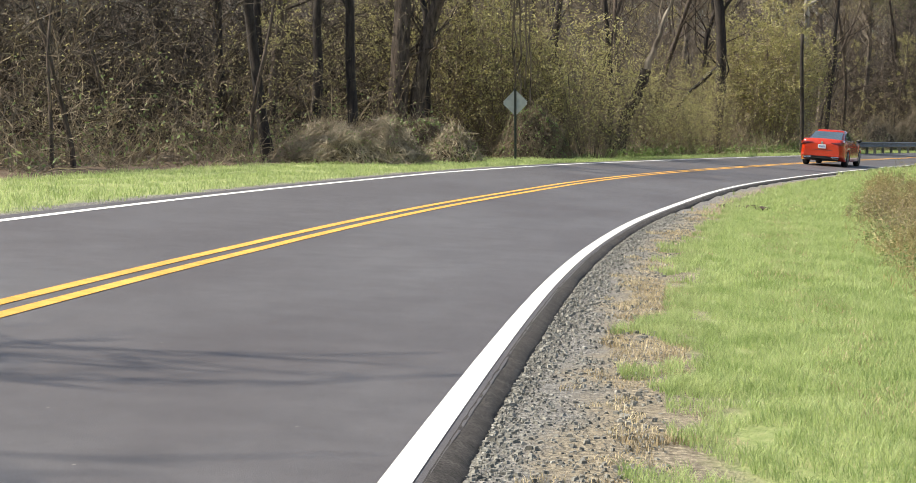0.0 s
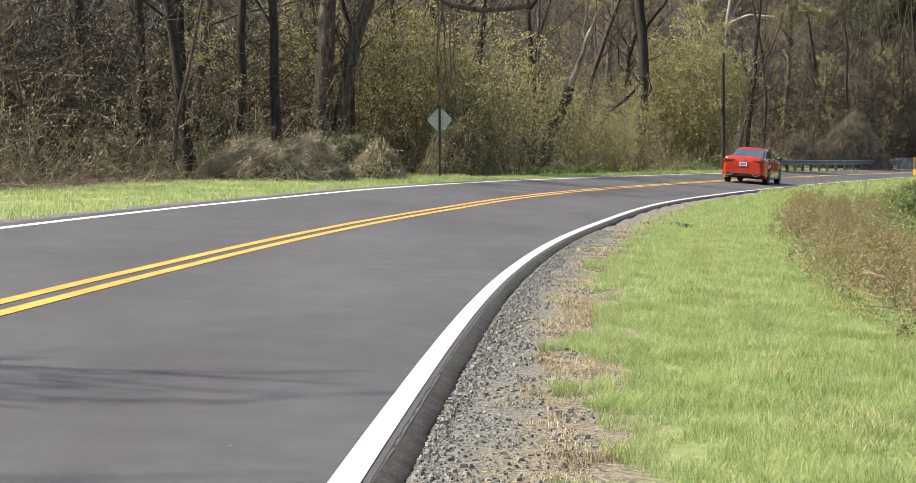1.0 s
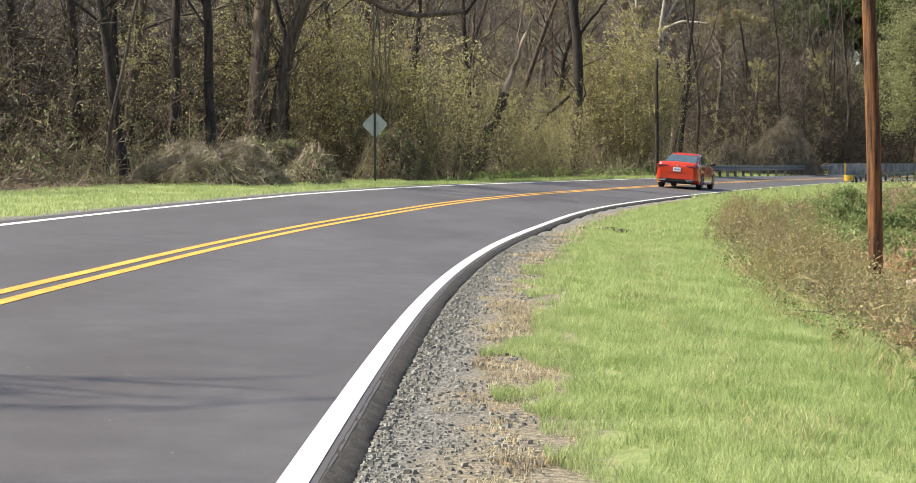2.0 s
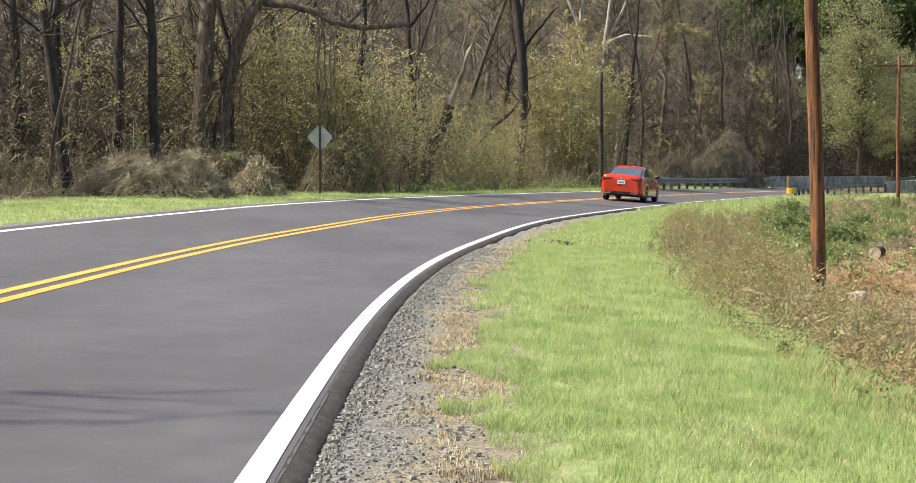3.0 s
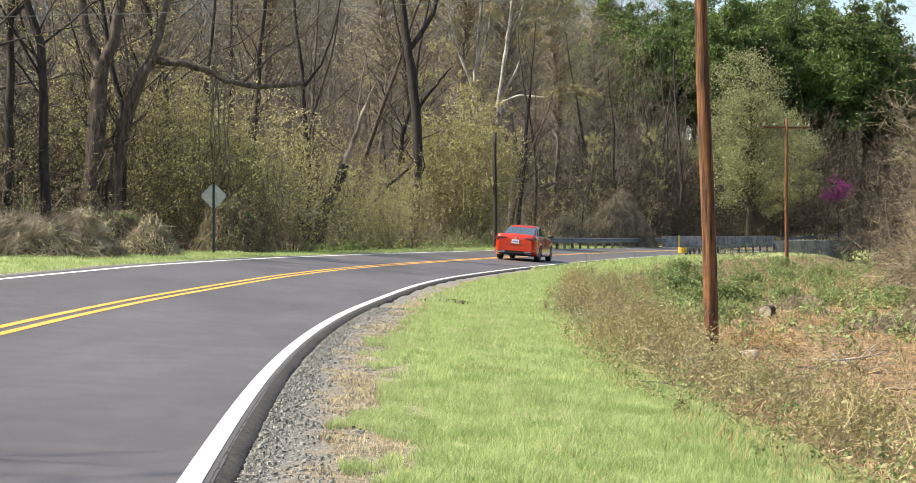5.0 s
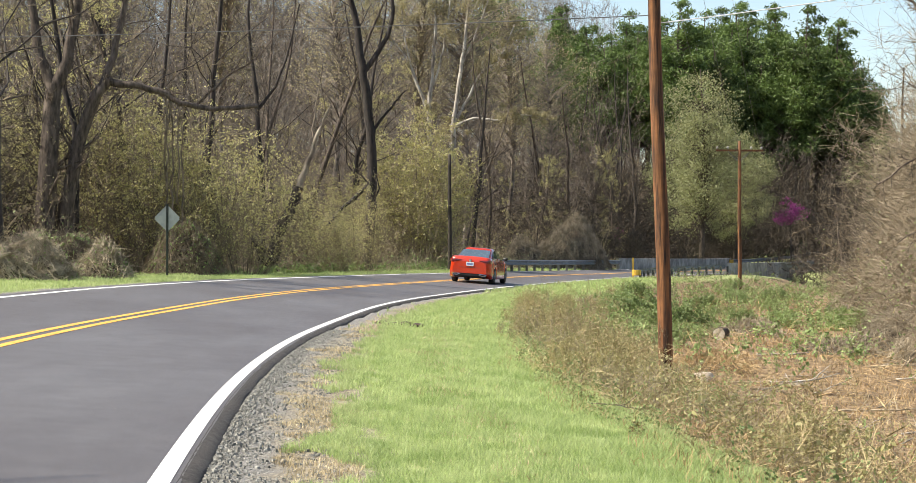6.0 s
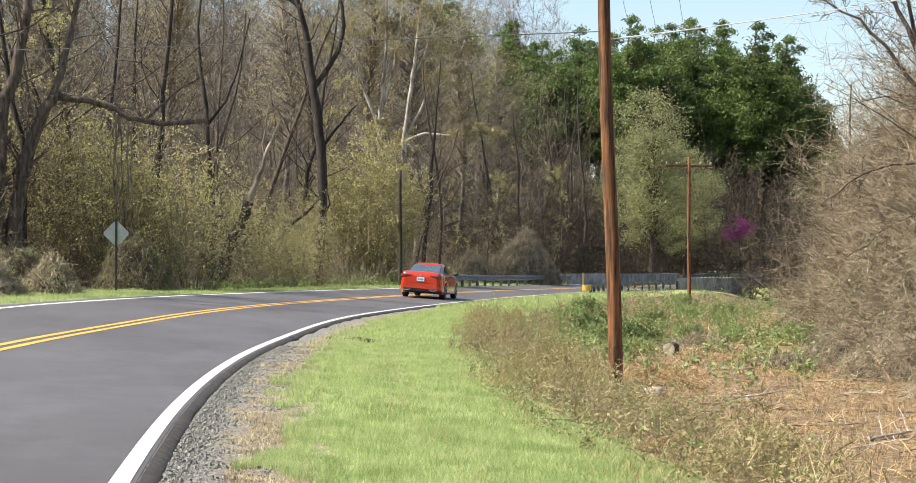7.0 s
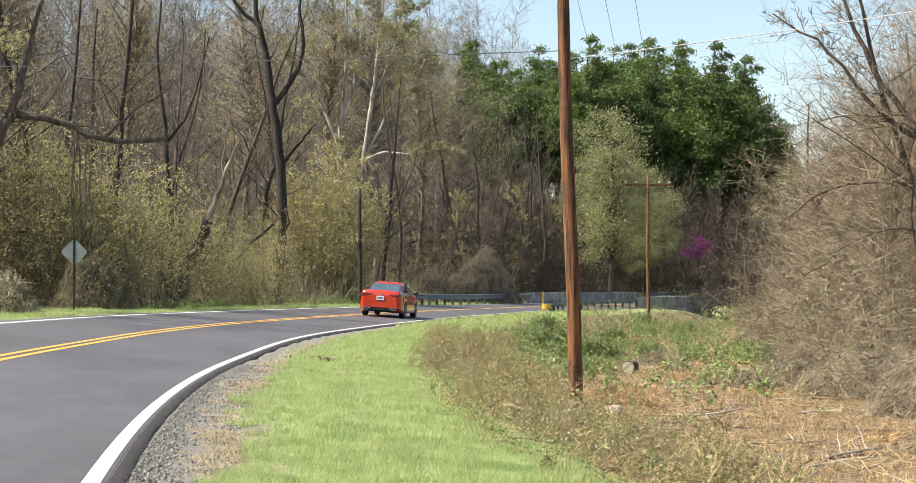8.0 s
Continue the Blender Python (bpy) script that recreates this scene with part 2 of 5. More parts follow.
def rise(s):
    """Height of the inside line along the road."""
    return np.interp(s - S0, [-70, 0, 112, 135, 152, 165, 190, 215, 260, 420], [0, 0, 0, 0.05, 0.08, 0.15, 0.55, 1.3, 3.2, 8.0])


def bank(s):
    return np.interp(s - S0, [-60, 8, 15, 25, 36, 50, 75, 110, 150], [0.060, 0.062, 0.062, 0.073, 0.083, 0.085, 0.078, 0.062, 0.05])


def locate(x, y):
    """Station and sideways distance (right positive) from the inside white line."""
    x, y = np.atleast_1d(np.asarray(x, float)), np.atleast_1d(np.asarray(y, float))
    s, u = np.empty_like(x), np.empty_like(x)
    for i in range(0, len(x), 4000):
        q = np.stack([x[i:i + 4000], y[i:i + 4000]], 1)
        d = ((q[:, None, :] - LINE[None]) ** 2).sum(2)
        k = d.argmin(1)
        dq = q - LINE[k]
        s[i:i + 4000] = STA[k] + (dq * TANG[k]).sum(1)
        side = (dq * RIGHT[k]).sum(1)
        far = np.sqrt(d[np.arange(len(k)), k])
        u[i:i + 4000] = np.where((np.abs(side) > 0.9 * far) | (far < 3), side, np.sign(side) * far)
    return s, u


def place(s, u):
    """World x, y of a station (from the camera) and a sideways distance."""
    s = np.asarray(s, float) + S0
    x, y = np.interp(s, STA, LINE[:, 0]), np.interp(s, STA, LINE[:, 1])
    rx, ry = np.interp(s, STA, RIGHT[:, 0]), np.interp(s, STA, RIGHT[:, 1])
    return x + rx * u, y + ry * u


def road_z(s, u):
    return rise(s) - bank(s) * u


UU = [-260, -150, -90, -60, -40, -28, -18, -12, -9, -6.6, -6.05, -5.9, 0.12, 0.20, 1.0, 2.0, 3.3, 4.3, 5.9, 8, 12, 17, 24, 36, 60, 120, 260]
ZZ = [15, 11, 7, 4.5, 2.8, 1.6, 0.8, 0.55, 0.49, 0.455, 0.44, 0.40, -0.085, -0.05, -0.075, -0.125, -0.24, -0.55, -1.0, -1.25, -1.4, -1.3, -0.6, 1.5, 6, 16, 30]


def bumps(x, y, scale):
    return np.array([noise.noise((a * scale, b * scale, 3.1)) for a, b in zip(x, y)])


def land(x, y, rough=True):
    x, y = np.atleast_1d(np.asarray(x, float)), np.atleast_1d(np.asarray(y, float))
    s, u = locate(x, y)
    z = np.interp(u, UU, ZZ)
    far = np.clip((np.abs(u + 2.85) - 8) / 6, 0, 1)
    z = z + rise(s) * np.where(u > 0, np.interp(u, [0, 4, 12], [1, 0.7, 0.3]), 1)
    left = (u < -5.9)
    z = np.where(left, z + (bank(s) - 0.078) * 6, z)
    inside = (u >= -5.9) & (u <= 0.12)
    z = np.where(inside, road_z(s, u) - 0.085, z)
    if rough:
        z = z + far * 0.28 * bumps(x, y, 0.16) + np.where((u > 4.2) | (u < -7.5), 0.09, 0.0) * bumps(x, y, 0.9)
        z = z + np.where((u > 0.45) | (u < -6.3), 0.018, 0.0) * bumps(x, y, 3.1)
    # the stream bed under the bridge
    dip = np.exp(-(((s - S0) - 147) / 5.0) ** 2)
    z = z - np.where(u > 0.3, 2.2, 2.6) * dip * np.clip((np.abs(u + 2.85) - 2) / 2, 0, 1)
    # the wooded hill that closes the valley
    hill = np.clip((y - 150) / 170, 0, 1)
    return z + 9 * hill * hill * (3 - 2 * hill) * np.clip((np.abs(u + 2.85) - 6) / 14, 0, 1)


def land1(x, y):
    return float(land(x, y)[0])


def polar(head, dist):
    """x, y at a heading in degrees and a distance from the camera."""
    return math.sin(radians(head)) * dist, math.cos(radians(head)) * dist


# ---------------------------------------------------------------- mesh tools
class Mesh:
    """Collects vertices and faces."""

    def __init__(self):
        self.v, self.f, self.smooth = [], [], False

    def tube(self, pts, radii, sides=6, cap=True):
        pts = np.asarray(pts, float)
        n = len(pts)
        d = np.gradient(pts, axis=0)
        d /= np.linalg.norm(d, axis=1)[:, None] + 1e-9
        ref = np.array([0.31, 0.27, 0.91]) if abs(d[0][2]) < 0.75 else np.array([0.93, 0.31, 0.1])
        a = np.cross(d, ref)
        a /= np.linalg.norm(a, axis=1)[:, None] + 1e-9
        b = np.cross(d, a)
        ang = np.arange(sides) * 2 * math.pi / sides
        ring = pts[:, None] + np.asarray(radii)[:, None, None] * (a[:, None] * np.cos(ang)[None, :, None] + b[:, None] * np.sin(ang)[None, :, None])
        o = len(self.v)
        self.v.extend(map(tuple, ring.reshape(-1, 3)))
        for i in range(n - 1):
            for j in range(sides):
                k = (j + 1) % sides
                self.f.append((o + i * sides + j, o + i * sides + k, o + (i + 1) * sides + k, o + (i + 1) * sides + j))
        if cap:
            self.f.append(tuple(o + j for j in range(sides))[::-1])
            self.f.append(tuple(o + (n - 1) * sides + j for j in range(sides)))

    def spike(self, a, b, r):
        """A twig that runs to a point."""
        d = np.asarray(b) - np.asarray(a)
        w = np.cross(d, (0.37, 0.61, 0.70))
        w *= r / (np.linalg.norm(w) + 1e-9)
        v = np.cross(d, w)
        v *= r / (np.linalg.norm(v) + 1e-9)
        o = len(self.v)
        self.v.extend((tuple(a + w), tuple(a - w * 0.5 + v * 0.87), tuple(a - w * 0.5 - v * 0.87), tuple(b)))
        self.f.extend(((o, o + 1, o + 3), (o + 1, o + 2, o + 3), (o + 2, o, o + 3)))

    def quad(self, a, b, c, d):
        o = len(self.v)
        self.v.extend((tuple(a), tuple(b), tuple(c), tuple(d)))
        self.f.append((o, o + 1, o + 2, o + 3))

    def box(self, lo, hi, m=None):
        o = len(self.v)
        pts = [Vector(p) for p in itertools.product(*zip(lo, hi))]
        if m:
            pts = [m @ p for p in pts]
        self.v.extend(tuple(p) for p in pts)
        for q in ((0, 1, 3, 2), (4, 6, 7, 5), (0, 4, 5, 1), (2, 3, 7, 6), (0, 2, 6, 4), (1, 5, 7, 3)):
            self.f.append(tuple(o + i for i in q))

    def grid(self, rows):
        """A sheet through rows of points."""
        o, w = len(self.v), len(rows[0])
        for r in rows:
            self.v.extend(tuple(p) for p in r)
        for i in range(len(rows) - 1):
            for j in range(w - 1):
                self.f.append((o + i * w + j, o + i * w + j + 1, o + (i + 1) * w + j + 1, o + (i + 1) * w + j))

    def data(self, name, mat, smooth=False):
        me = bpy.data.meshes.new(name)
        me.from_pydata(self.v, [], self.f)
        me.materials.append(mat)
        if smooth:
            me.shade_smooth()
        me.update()
        return me


def part(name, mesh, mat, parent=None, label="", smooth=False):
    ob = new(name, mesh.data(name, mat, smooth) if isinstance(mesh, Mesh) else mesh)
    if parent:
        ob.parent = parent
    if label:
        ob["label"] = label
    return ob


def thing(name, label, category, group="", kind=""):
    e = new(name)
    e.empty_display_size = 0.3
    return tagged(e, label, category, group, kind)


def structure(name, mesh, mat, label, smooth=False):
    return tagged(part(name, mesh, mat, None, label, smooth), kind="structure")


# ---------------------------------------------------------------- ground
def axis(stops):
    out = [stops[0][0]]
    for (a, _), (b, st) in zip(stops[:-1], stops[1:]):
        n = max(1, int(round((b - a) / st)))
        out += [a + (b - a) * (i + 1) / n for i in range(n)]
    return np.array(out)


def build_ground():
    # rows run along the road's line close by; a plain net carries on to the horizon
    gx = axis([(-700, 0), (-250, 90), (-80, 17), (-30, 2.5), (-14, 0.8), (-7, 0.5), (14, 0.3), (30, 0.8), (70, 2.5), (160, 12), (700, 90)])
    gy = axis([(-600, 0), (-60, 90), (-8, 6), (4, 1.0), (50, 0.4), (110, 1.0), (190, 2.2), (330, 12), (1200, 110)])
    X, Y = np.meshgrid(gx, gy)
    x, y = X.ravel(), Y.ravel()
    z = land(x, y)
    s, u = locate(x, y)
    m = Mesh()
    m.v = list(zip(x.tolist(), y.tolist(), z.tolist()))
    w = len(gx)
    m.f = [(i * w + j, i * w + j + 1, (i + 1) * w + j + 1, (i + 1) * w + j) for i in range(len(gy) - 1) for j in range(w - 1)]
    me = m.data("ground", M_GROUND, True)
    a = me.attributes.new("side", "FLOAT", "POINT")
    a.data.foreach_set("value", u.astype(np.float32))
    tagged(new("ground", me), "roadside ground with gravel shoulder, grass verge and dry litter", kind="structure")


build_ground()


def strip(u0, u1, s0, s1, step, lift, edges=0.0, thick=0.0, seed=1):
    """A sheet along the road between two sideways distances."""
    rng = random.Random(seed)
    m = Mesh()
    rows = []
    for s in np.arange(s0, s1 + 0.01, step):
        us = np.linspace(u0, u1, 2 if u1 - u0 < 1 else 8)
        if edges:
            us[-1] += edges * (noise.noise((s * 1.7, 0.3, 0)) + 0.6 * noise.noise((s * 6.0, 1.3, 0)))
            us[0] += edges * noise.noise((s * 1.3, 4.3, 0))
        row = []
        if thick:
            px, py = place(s, us[0] - 0.02)
            row.append((float(px), float(py), float(road_z(s + S0, us[0])) + lift - thick))
        for u in us:
            px, py = place(s, u)
            row.append((float(px), float(py), float(road_z(s + S0, u)) + lift))
        if thick:
            px, py = place(s, us[-1] + 0.03)
            row.append((float(px), float(py), float(road_z(s + S0, us[-1])) + lift - thick))
        rows.append(row)
    m.grid([r[::-1] for r in rows])
    return m


structure("road", strip(-6.0, 0.085, -45, 300, 0.5, 0.0, 0.012, 0.12), M_ASPHALT, "smooth dark grey asphalt road surface")


def broken_edge():
    """The ragged tar slope where the asphalt falls off to the gravel."""
    m = Mesh()
    rows = []
    for s in np.arange(3, 70, 0.12):
        w = 0.125 + 0.022 * noise.noise((s * 1.1, 0.2, 0)) + 0.022 * noise.noise((s * 5.3, 7.7, 0))
        row = []
        for f, dz in ((0.0, 0.001), (0.25, -0.004), (0.5, -0.016), (0.72, -0.034), (0.88, -0.06), (1.0, -0.13)):
            u = 0.07 + w * f + 0.006 * noise.noise((s * 9.0, f * 5, 2))
            x, y = place(s, u)
            row.append((float(x), float(y), float(road_z(s + S0, u)) + dz + 0.006 * noise.noise((s * 11.0, f * 7, 5)) * (f > 0)))
        rows.append(row[::-1])
    m.grid(rows)
    structure("road_edge", m, M_TAR, "dark crumbling tar slope at the asphalt's edge", True)


broken_edge()
structure("edge_line_inside", strip(-0.066, 0.042, -45, 300, 0.5, 0.004), M_LINE, "white painted edge line")
structure("edge_line_outside", strip(-2 * LANE - 0.07, -2 * LANE + 0.06, -45, 300, 0.5, 0.004), M_LINE, "white painted edge line")
structure("centre_line_near", strip(-LANE + 0.06, -LANE + 0.17, -45, 300, 0.5, 0.004), M_YELLOW, "yellow painted centre line")
structure("centre_line_far", strip(-LANE - 0.17, -LANE - 0.06, -45, 300, 0.5, 0.004), M_YELLOW, "yellow painted centre line")

# ---------------------------------------------------------------- trees
def wander(rng, p, d, length, n, bend, lift=0.0):
    """A growing line of points from p along d."""
    pts, d = [np.array(p, float)], np.array(d, float)
    st = length / n
    for _ in range(n):
        d = d + np.array([rng.gauss(0, bend), rng.gauss(0, bend), rng.gauss(0, bend) + lift])
        d /= np.linalg.norm(d)
        pts.append(pts[-1] + d * st)
    return np.array(pts)


def side_way(rng, d, angle):
    """A direction at an angle from d."""
    a = np.cross(d, (rng.gauss(0, 1), rng.gauss(0, 1), rng.gauss(0, 1)))
    a /= np.linalg.norm(a) + 1e-9
    return d * math.cos(angle) + a * math.sin(angle)


def bough(rng, wood, fine, leaf, pts, r0, level, length, spec):
    """Twigs and boughs along a line; leaf clumps at the ends."""
    count = spec["count"][level]
    n = len(pts)
    for _ in range(count):
        t = rng.uniform(spec["bare"] if level == 0 else 0.15, 1.0) * (n - 1)
        i = min(int(t), n - 2)
        base = pts[i] + (pts[i + 1] - pts[i]) * (t - i)
        d = pts[i + 1] - pts[i]
        d = d / (np.linalg.norm(d) + 1e-9)
        L = length * spec["ratio"] * rng.uniform(0.6, 1.15) * (1.15 - 0.6 * t / (n - 1))
        w = side_way(rng, d, rng.uniform(0.5, 1.15))
        w[2] = w[2] * 0.8 + spec["up"]
        w /= np.linalg.norm(w)
        last = level == len(spec["count"]) - 1
        seg = 2 if last else 4
        q = wander(rng, base, w, L, seg, 0.17 if last else 0.2, 0.05)
        r = max(spec["thin"], r0 * (1.1 - t / (n - 1)) * (0.5 if level == 0 else 0.42))
        if last:
            fine.spike(q[0], q[-1], r)
        else:
            (wood if level == 0 else fine).tube(q, np.linspace(r, r * 0.35, seg + 1), 4 if level == 0 else 3, False)
        if not last:
            bough(rng, wood, fine, leaf, q, r, level + 1, L, spec)
        elif leaf is not None:
            for _ in range(spec["leaves"]):
                c = q[-1] + (q[0] - q[-1]) * rng.random() * 0.8 + np.array([rng.gauss(0, 0.08) for _ in range(3)])
                leaf_at(rng, leaf, c, spec["leaf"])


def leaf_at(rng, m, c, size):
    a = np.array([rng.gauss(0, 1) for _ in range(3)])
    b = np.cross(a, [rng.gauss(0, 1) for _ in range(3)])
    a *= size * rng.uniform(0.6, 1.3) / np.linalg.norm(a)
    b *= size * rng.uniform(0.4, 0.8) / np.linalg.norm(b)
    m.quad(c - a, c - b * 0.7 + a * 0.1, c + a, c + b * 0.7 + a * 0.1)


def tree_parts(name, label, category, seed, height, r0, spec, bark, fine_mat, leaf_mat=None, trunks=1, lean=0.05):
    rng = random.Random(seed)
    t = thing(name, label, category, "roadside woods")
    wood, fine = Mesh(), Mesh()
    leaf = Mesh() if leaf_mat else None
    for k in range(trunks):
        d = np.array([rng.gauss(0, lean + 0.09 * (trunks > 1)), rng.gauss(0, lean + 0.09 * (trunks > 1)), 1.0])
        h = height * rng.uniform(0.85, 1.0)
        pts = wander(rng, (rng.gauss(0, 0.15) * (trunks > 1), rng.gauss(0, 0.15) * (trunks > 1), -0.3), d / np.linalg.norm(d), h, 10, 0.085, 0.05)
        rr = r0 * np.linspace(1, 0.15, 11) ** 0.8
        rr[0] *= 1.35
        wood.tube(pts, rr, 7 if r0 > 0.12 else 5, False)
        bough(rng, fine if r0 < 0.13 else wood, fine, leaf, pts, r0 * 0.6, 0, h, spec)
    part("trunk", wood, bark, t, smooth=True)
    part("crown", fine, fine_mat, t)
    if leaf:
        part("leaves", leaf, leaf_mat, t)
    return t


WOODY = dict(count=(16, 6, 5), ratio=0.34, bare=0.25, up=0.25, thin=0.012, leaves=0, leaf=0.05)
SLIM = dict(count=(14, 5, 6), ratio=0.30, bare=0.12, up=0.35, thin=0.011, leaves=0, leaf=0.05)
BUDDY = dict(count=(15, 6, 5), ratio=0.32, bare=0.2, up=0.3, thin=0.011, leaves=5, leaf=0.045)

PROTO = {
    "tall": [tree_parts("bare_tree", "tall bare grey-brown tree at the wood's edge", "tree", 10 + i, 17, 0.16, WOODY, M_BARK, M_TWIG) for i in range(3)],
    "dark": [tree_parts("bare_tree", "tall bare tree with dark bark in the wood", "tree", 20 + i, 18, 0.18, WOODY, M_DARKBARK, M_TWIG) for i in range(2)],
    "slim": [tree_parts("sapling", "slim bare sapling with fine brown twigs", "tree", 30 + i, 9, 0.06, SLIM, M_BARK, M_TWIG) for i in range(3)],
    "dry": [tree_parts("bare_shrub", "tangled bare shrub with pale dry stems", "shrub", 40 + i, 4.2, 0.035, dict(SLIM, count=(7, 4, 5), ratio=0.45, thin=0.009, bare=0.05), M_DRYTWIG, M_DRYTWIG, trunks=4, lean=0.25) for i in range(3)],
    "bud": [tree_parts("budding_tree", "slender tree with sparse yellow-green spring buds", "tree", 50 + i, 12, 0.10, BUDDY, M_BARK, M_TWIG, M_BUD) for i in range(2)],
}
protos_used = set()


def plant(kind, x, y, scale=1.0, turn=0.0, sink=0.0, rng=random):
    ob = rng.choice(PROTO[kind])
    m = pose(x, y, land1(x, y) - sink, 0, 0, turn)
    if ob.name not in protos_used:
        protos_used.add(ob.name)
        ob.matrix_basis = m @ Matrix.Diagonal((scale,) * 3 + (1,))
        return ob
    c = copy_thing(ob, m)
    c.scale = (scale,) * 3
    return c


def spread_woods():
    rng = random.Random(5)
    # trees behind the grass strip on the outside of the bend, thicker towards the front
    for kind, n, u0, u1, s0, s1, lo, hi in (
            ("tall", 34, -15, -60, 22, 190, 0.8, 1.15), ("dark", 20, -14, -50, 22, 175, 0.8, 1.1), ("slim", 40, -12.5, -40, 22, 180, 0.7, 1.25),
            ("bud", 34, -13, -42, 40, 180, 0.7, 1.1), ("dry", 16, -11.5, -20, 22, 150, 0.7, 1.2)):
        made = 0
        for _ in range(n * 12):
            s, u = rng.uniform(s0, s1), u0 + (u1 - u0) * rng.random() ** 1.5
            x, y = (float(v) for v in place(s, u))
            head = math.degrees(math.atan2(x, y))
            if not -29 < head < 13:
                continue
            plant(kind, x, y, rng.uniform(lo, hi), rng.uniform(0, 360), 0.1, rng)
            made += 1
            if made >= n:
                break
    # the far bank behind the bridge
    for kind, n in (("tall", 10), ("slim", 6), ("dark", 22), ("bud", 2)):
        for _ in range(n):
            head, dist = rng.uniform(3, 22), rng.uniform(165, 235)
            x, y = polar(head, dist)
            if -9 < float(locate(x, y)[1][0]) < 4:
                continue
            plant(kind, x, y, rng.uniform(0.8, 1.2), rng.uniform(0, 360), 0.1, rng)


spread_woods()
rw = random.Random(6)
for ts, tu, tsc in ((45, -13.2, 0.95), (50, -12.8, 1.0), (71, -12.9, 1.0)):
    plant("dark", *(float(v) for v in place(ts, tu)), tsc, rw.uniform(0, 360), 0.1, rw)


# ---------------------------------------------------------------- poles, sign, rails
def pole_at(name, label, x, y, base, height, r, lean=(0, 0), mat=None):
    t = thing(name, label, "utility pole")
    t.matrix_basis = pose(x, y, base)
    m = Mesh()
    zs = np.linspace(-0.4, height, 12)
    pts = [(lean[0] * z + 0.015 * math.sin(z * 0.9), lean[1] * z, z) for z in zs]
    m.tube(pts, np.linspace(r, r * 0.72, 12), 16)
    part("pole", m, mat or M_POLE, t, smooth=True)
    return t


nx, ny = polar(10.05, 30.0)
near_pole = pole_at("utility_pole", "tall weathered brown wooden pole in dry brush", nx, ny, -1.02, 11.5, 0.130, (-0.030, 0))
px2, py2 = polar(12.5, 113)
pole2 = pole_at("utility_pole", "brown wooden pole with a crossarm beside the bridge", px2, py2, land1(px2, py2) - 0.1, 8.9 - land1(px2, py2), 0.135)


def crossarm(t, z, length):
    m = Mesh()
    m.box((-length / 2, -0.07, z - 0.06), (length / 2, 0.07, z + 0.06))
    part("crossarm", m, M_POLE, t)
    for k in (-0.47, -0.25, 0.25, 0.47, 0.0):
        i = Mesh()
        h = 0.30 if k == 0 else 0.06
        i.tube([(k * length, 0, z + h), (k * length, 0, z + h + 0.12), (k * length, 0, z + h + 0.2)], [0.04, 0.09, 0.05], 8)
        part("insulator", i, M_CONCRETE, t, smooth=True)
    for sx in (-1, 1):
        b = Mesh()
        b.tube([(sx * 0.75, 0.09, z - 0.03), (sx * 0.08, 0.14, z - 0.65)], [0.02, 0.02], 5)
        part("brace", b, M_STEEL, t)


crossarm(pole2, 8.3 - land1(px2, py2), 3.1)
fx, fy = polar(2.89, 97)
far_pole = pole_at("utility_pole", "dark wooden pole standing against the woods", fx, fy, land1(fx, fy), 7.05 - land1(fx, fy), 0.12, (0, 0), M_DARKBARK)


def road_sign():
    x, y = polar(-6.47, 58)
    z = land1(x, y)
    t = thing("road_sign", "back of a grey diamond road sign on a steel post", "road sign")
    t.matrix_basis = pose(x, y, z, 0, 0, 8)
    p = Mesh()
    p.box((-0.04, -0.02, -0.4), (-0.015, 0.03, 2.42))
    p.box((0.015, -0.02, -0.4), (0.04, 0.03, 2.42))
    p.box((-0.04, 0.012, -0.4), (0.04, 0.03, 2.42))
    part("post", p, M_POST, t)
    bm = bmesh.new()
    h = 0.45
    top = 1.95
    vs = [bm.verts.new((a * h, 0.036, top + b * h)) for a, b in ((0, -1), (1, 0), (0, 1), (-1, 0))]
    f = bm.faces.new(vs)
    ex = bmesh.ops.extrude_face_region(bm, geom=[f])
    bmesh.ops.translate(bm, vec=(0, 0.004, 0), verts=[v for v in ex["geom"] if isinstance(v, bmesh.types.BMVert)])
    corner = [e for e in bm.edges if abs(e.verts[0].co.y - e.verts[1].co.y) > 0.003]
    bmesh.ops.bevel(bm, geom=corner, offset=0.05, segments=4, affect="EDGES")
    me = bpy.data.meshes.new("plate")
    bm.to_mesh(me)
    bm.free()
    me.materials.append(M_SIGN)
    part("plate", me, None, t, "bare aluminium back")
    for dz in (-0.22, 0.22):
        b = Mesh()
        b.tube([(0, -0.03, top + dz), (0, 0.036, top + dz)], [0.012, 0.012], 6)
        part("bolt", b, M_STEEL, t)


road_sign()


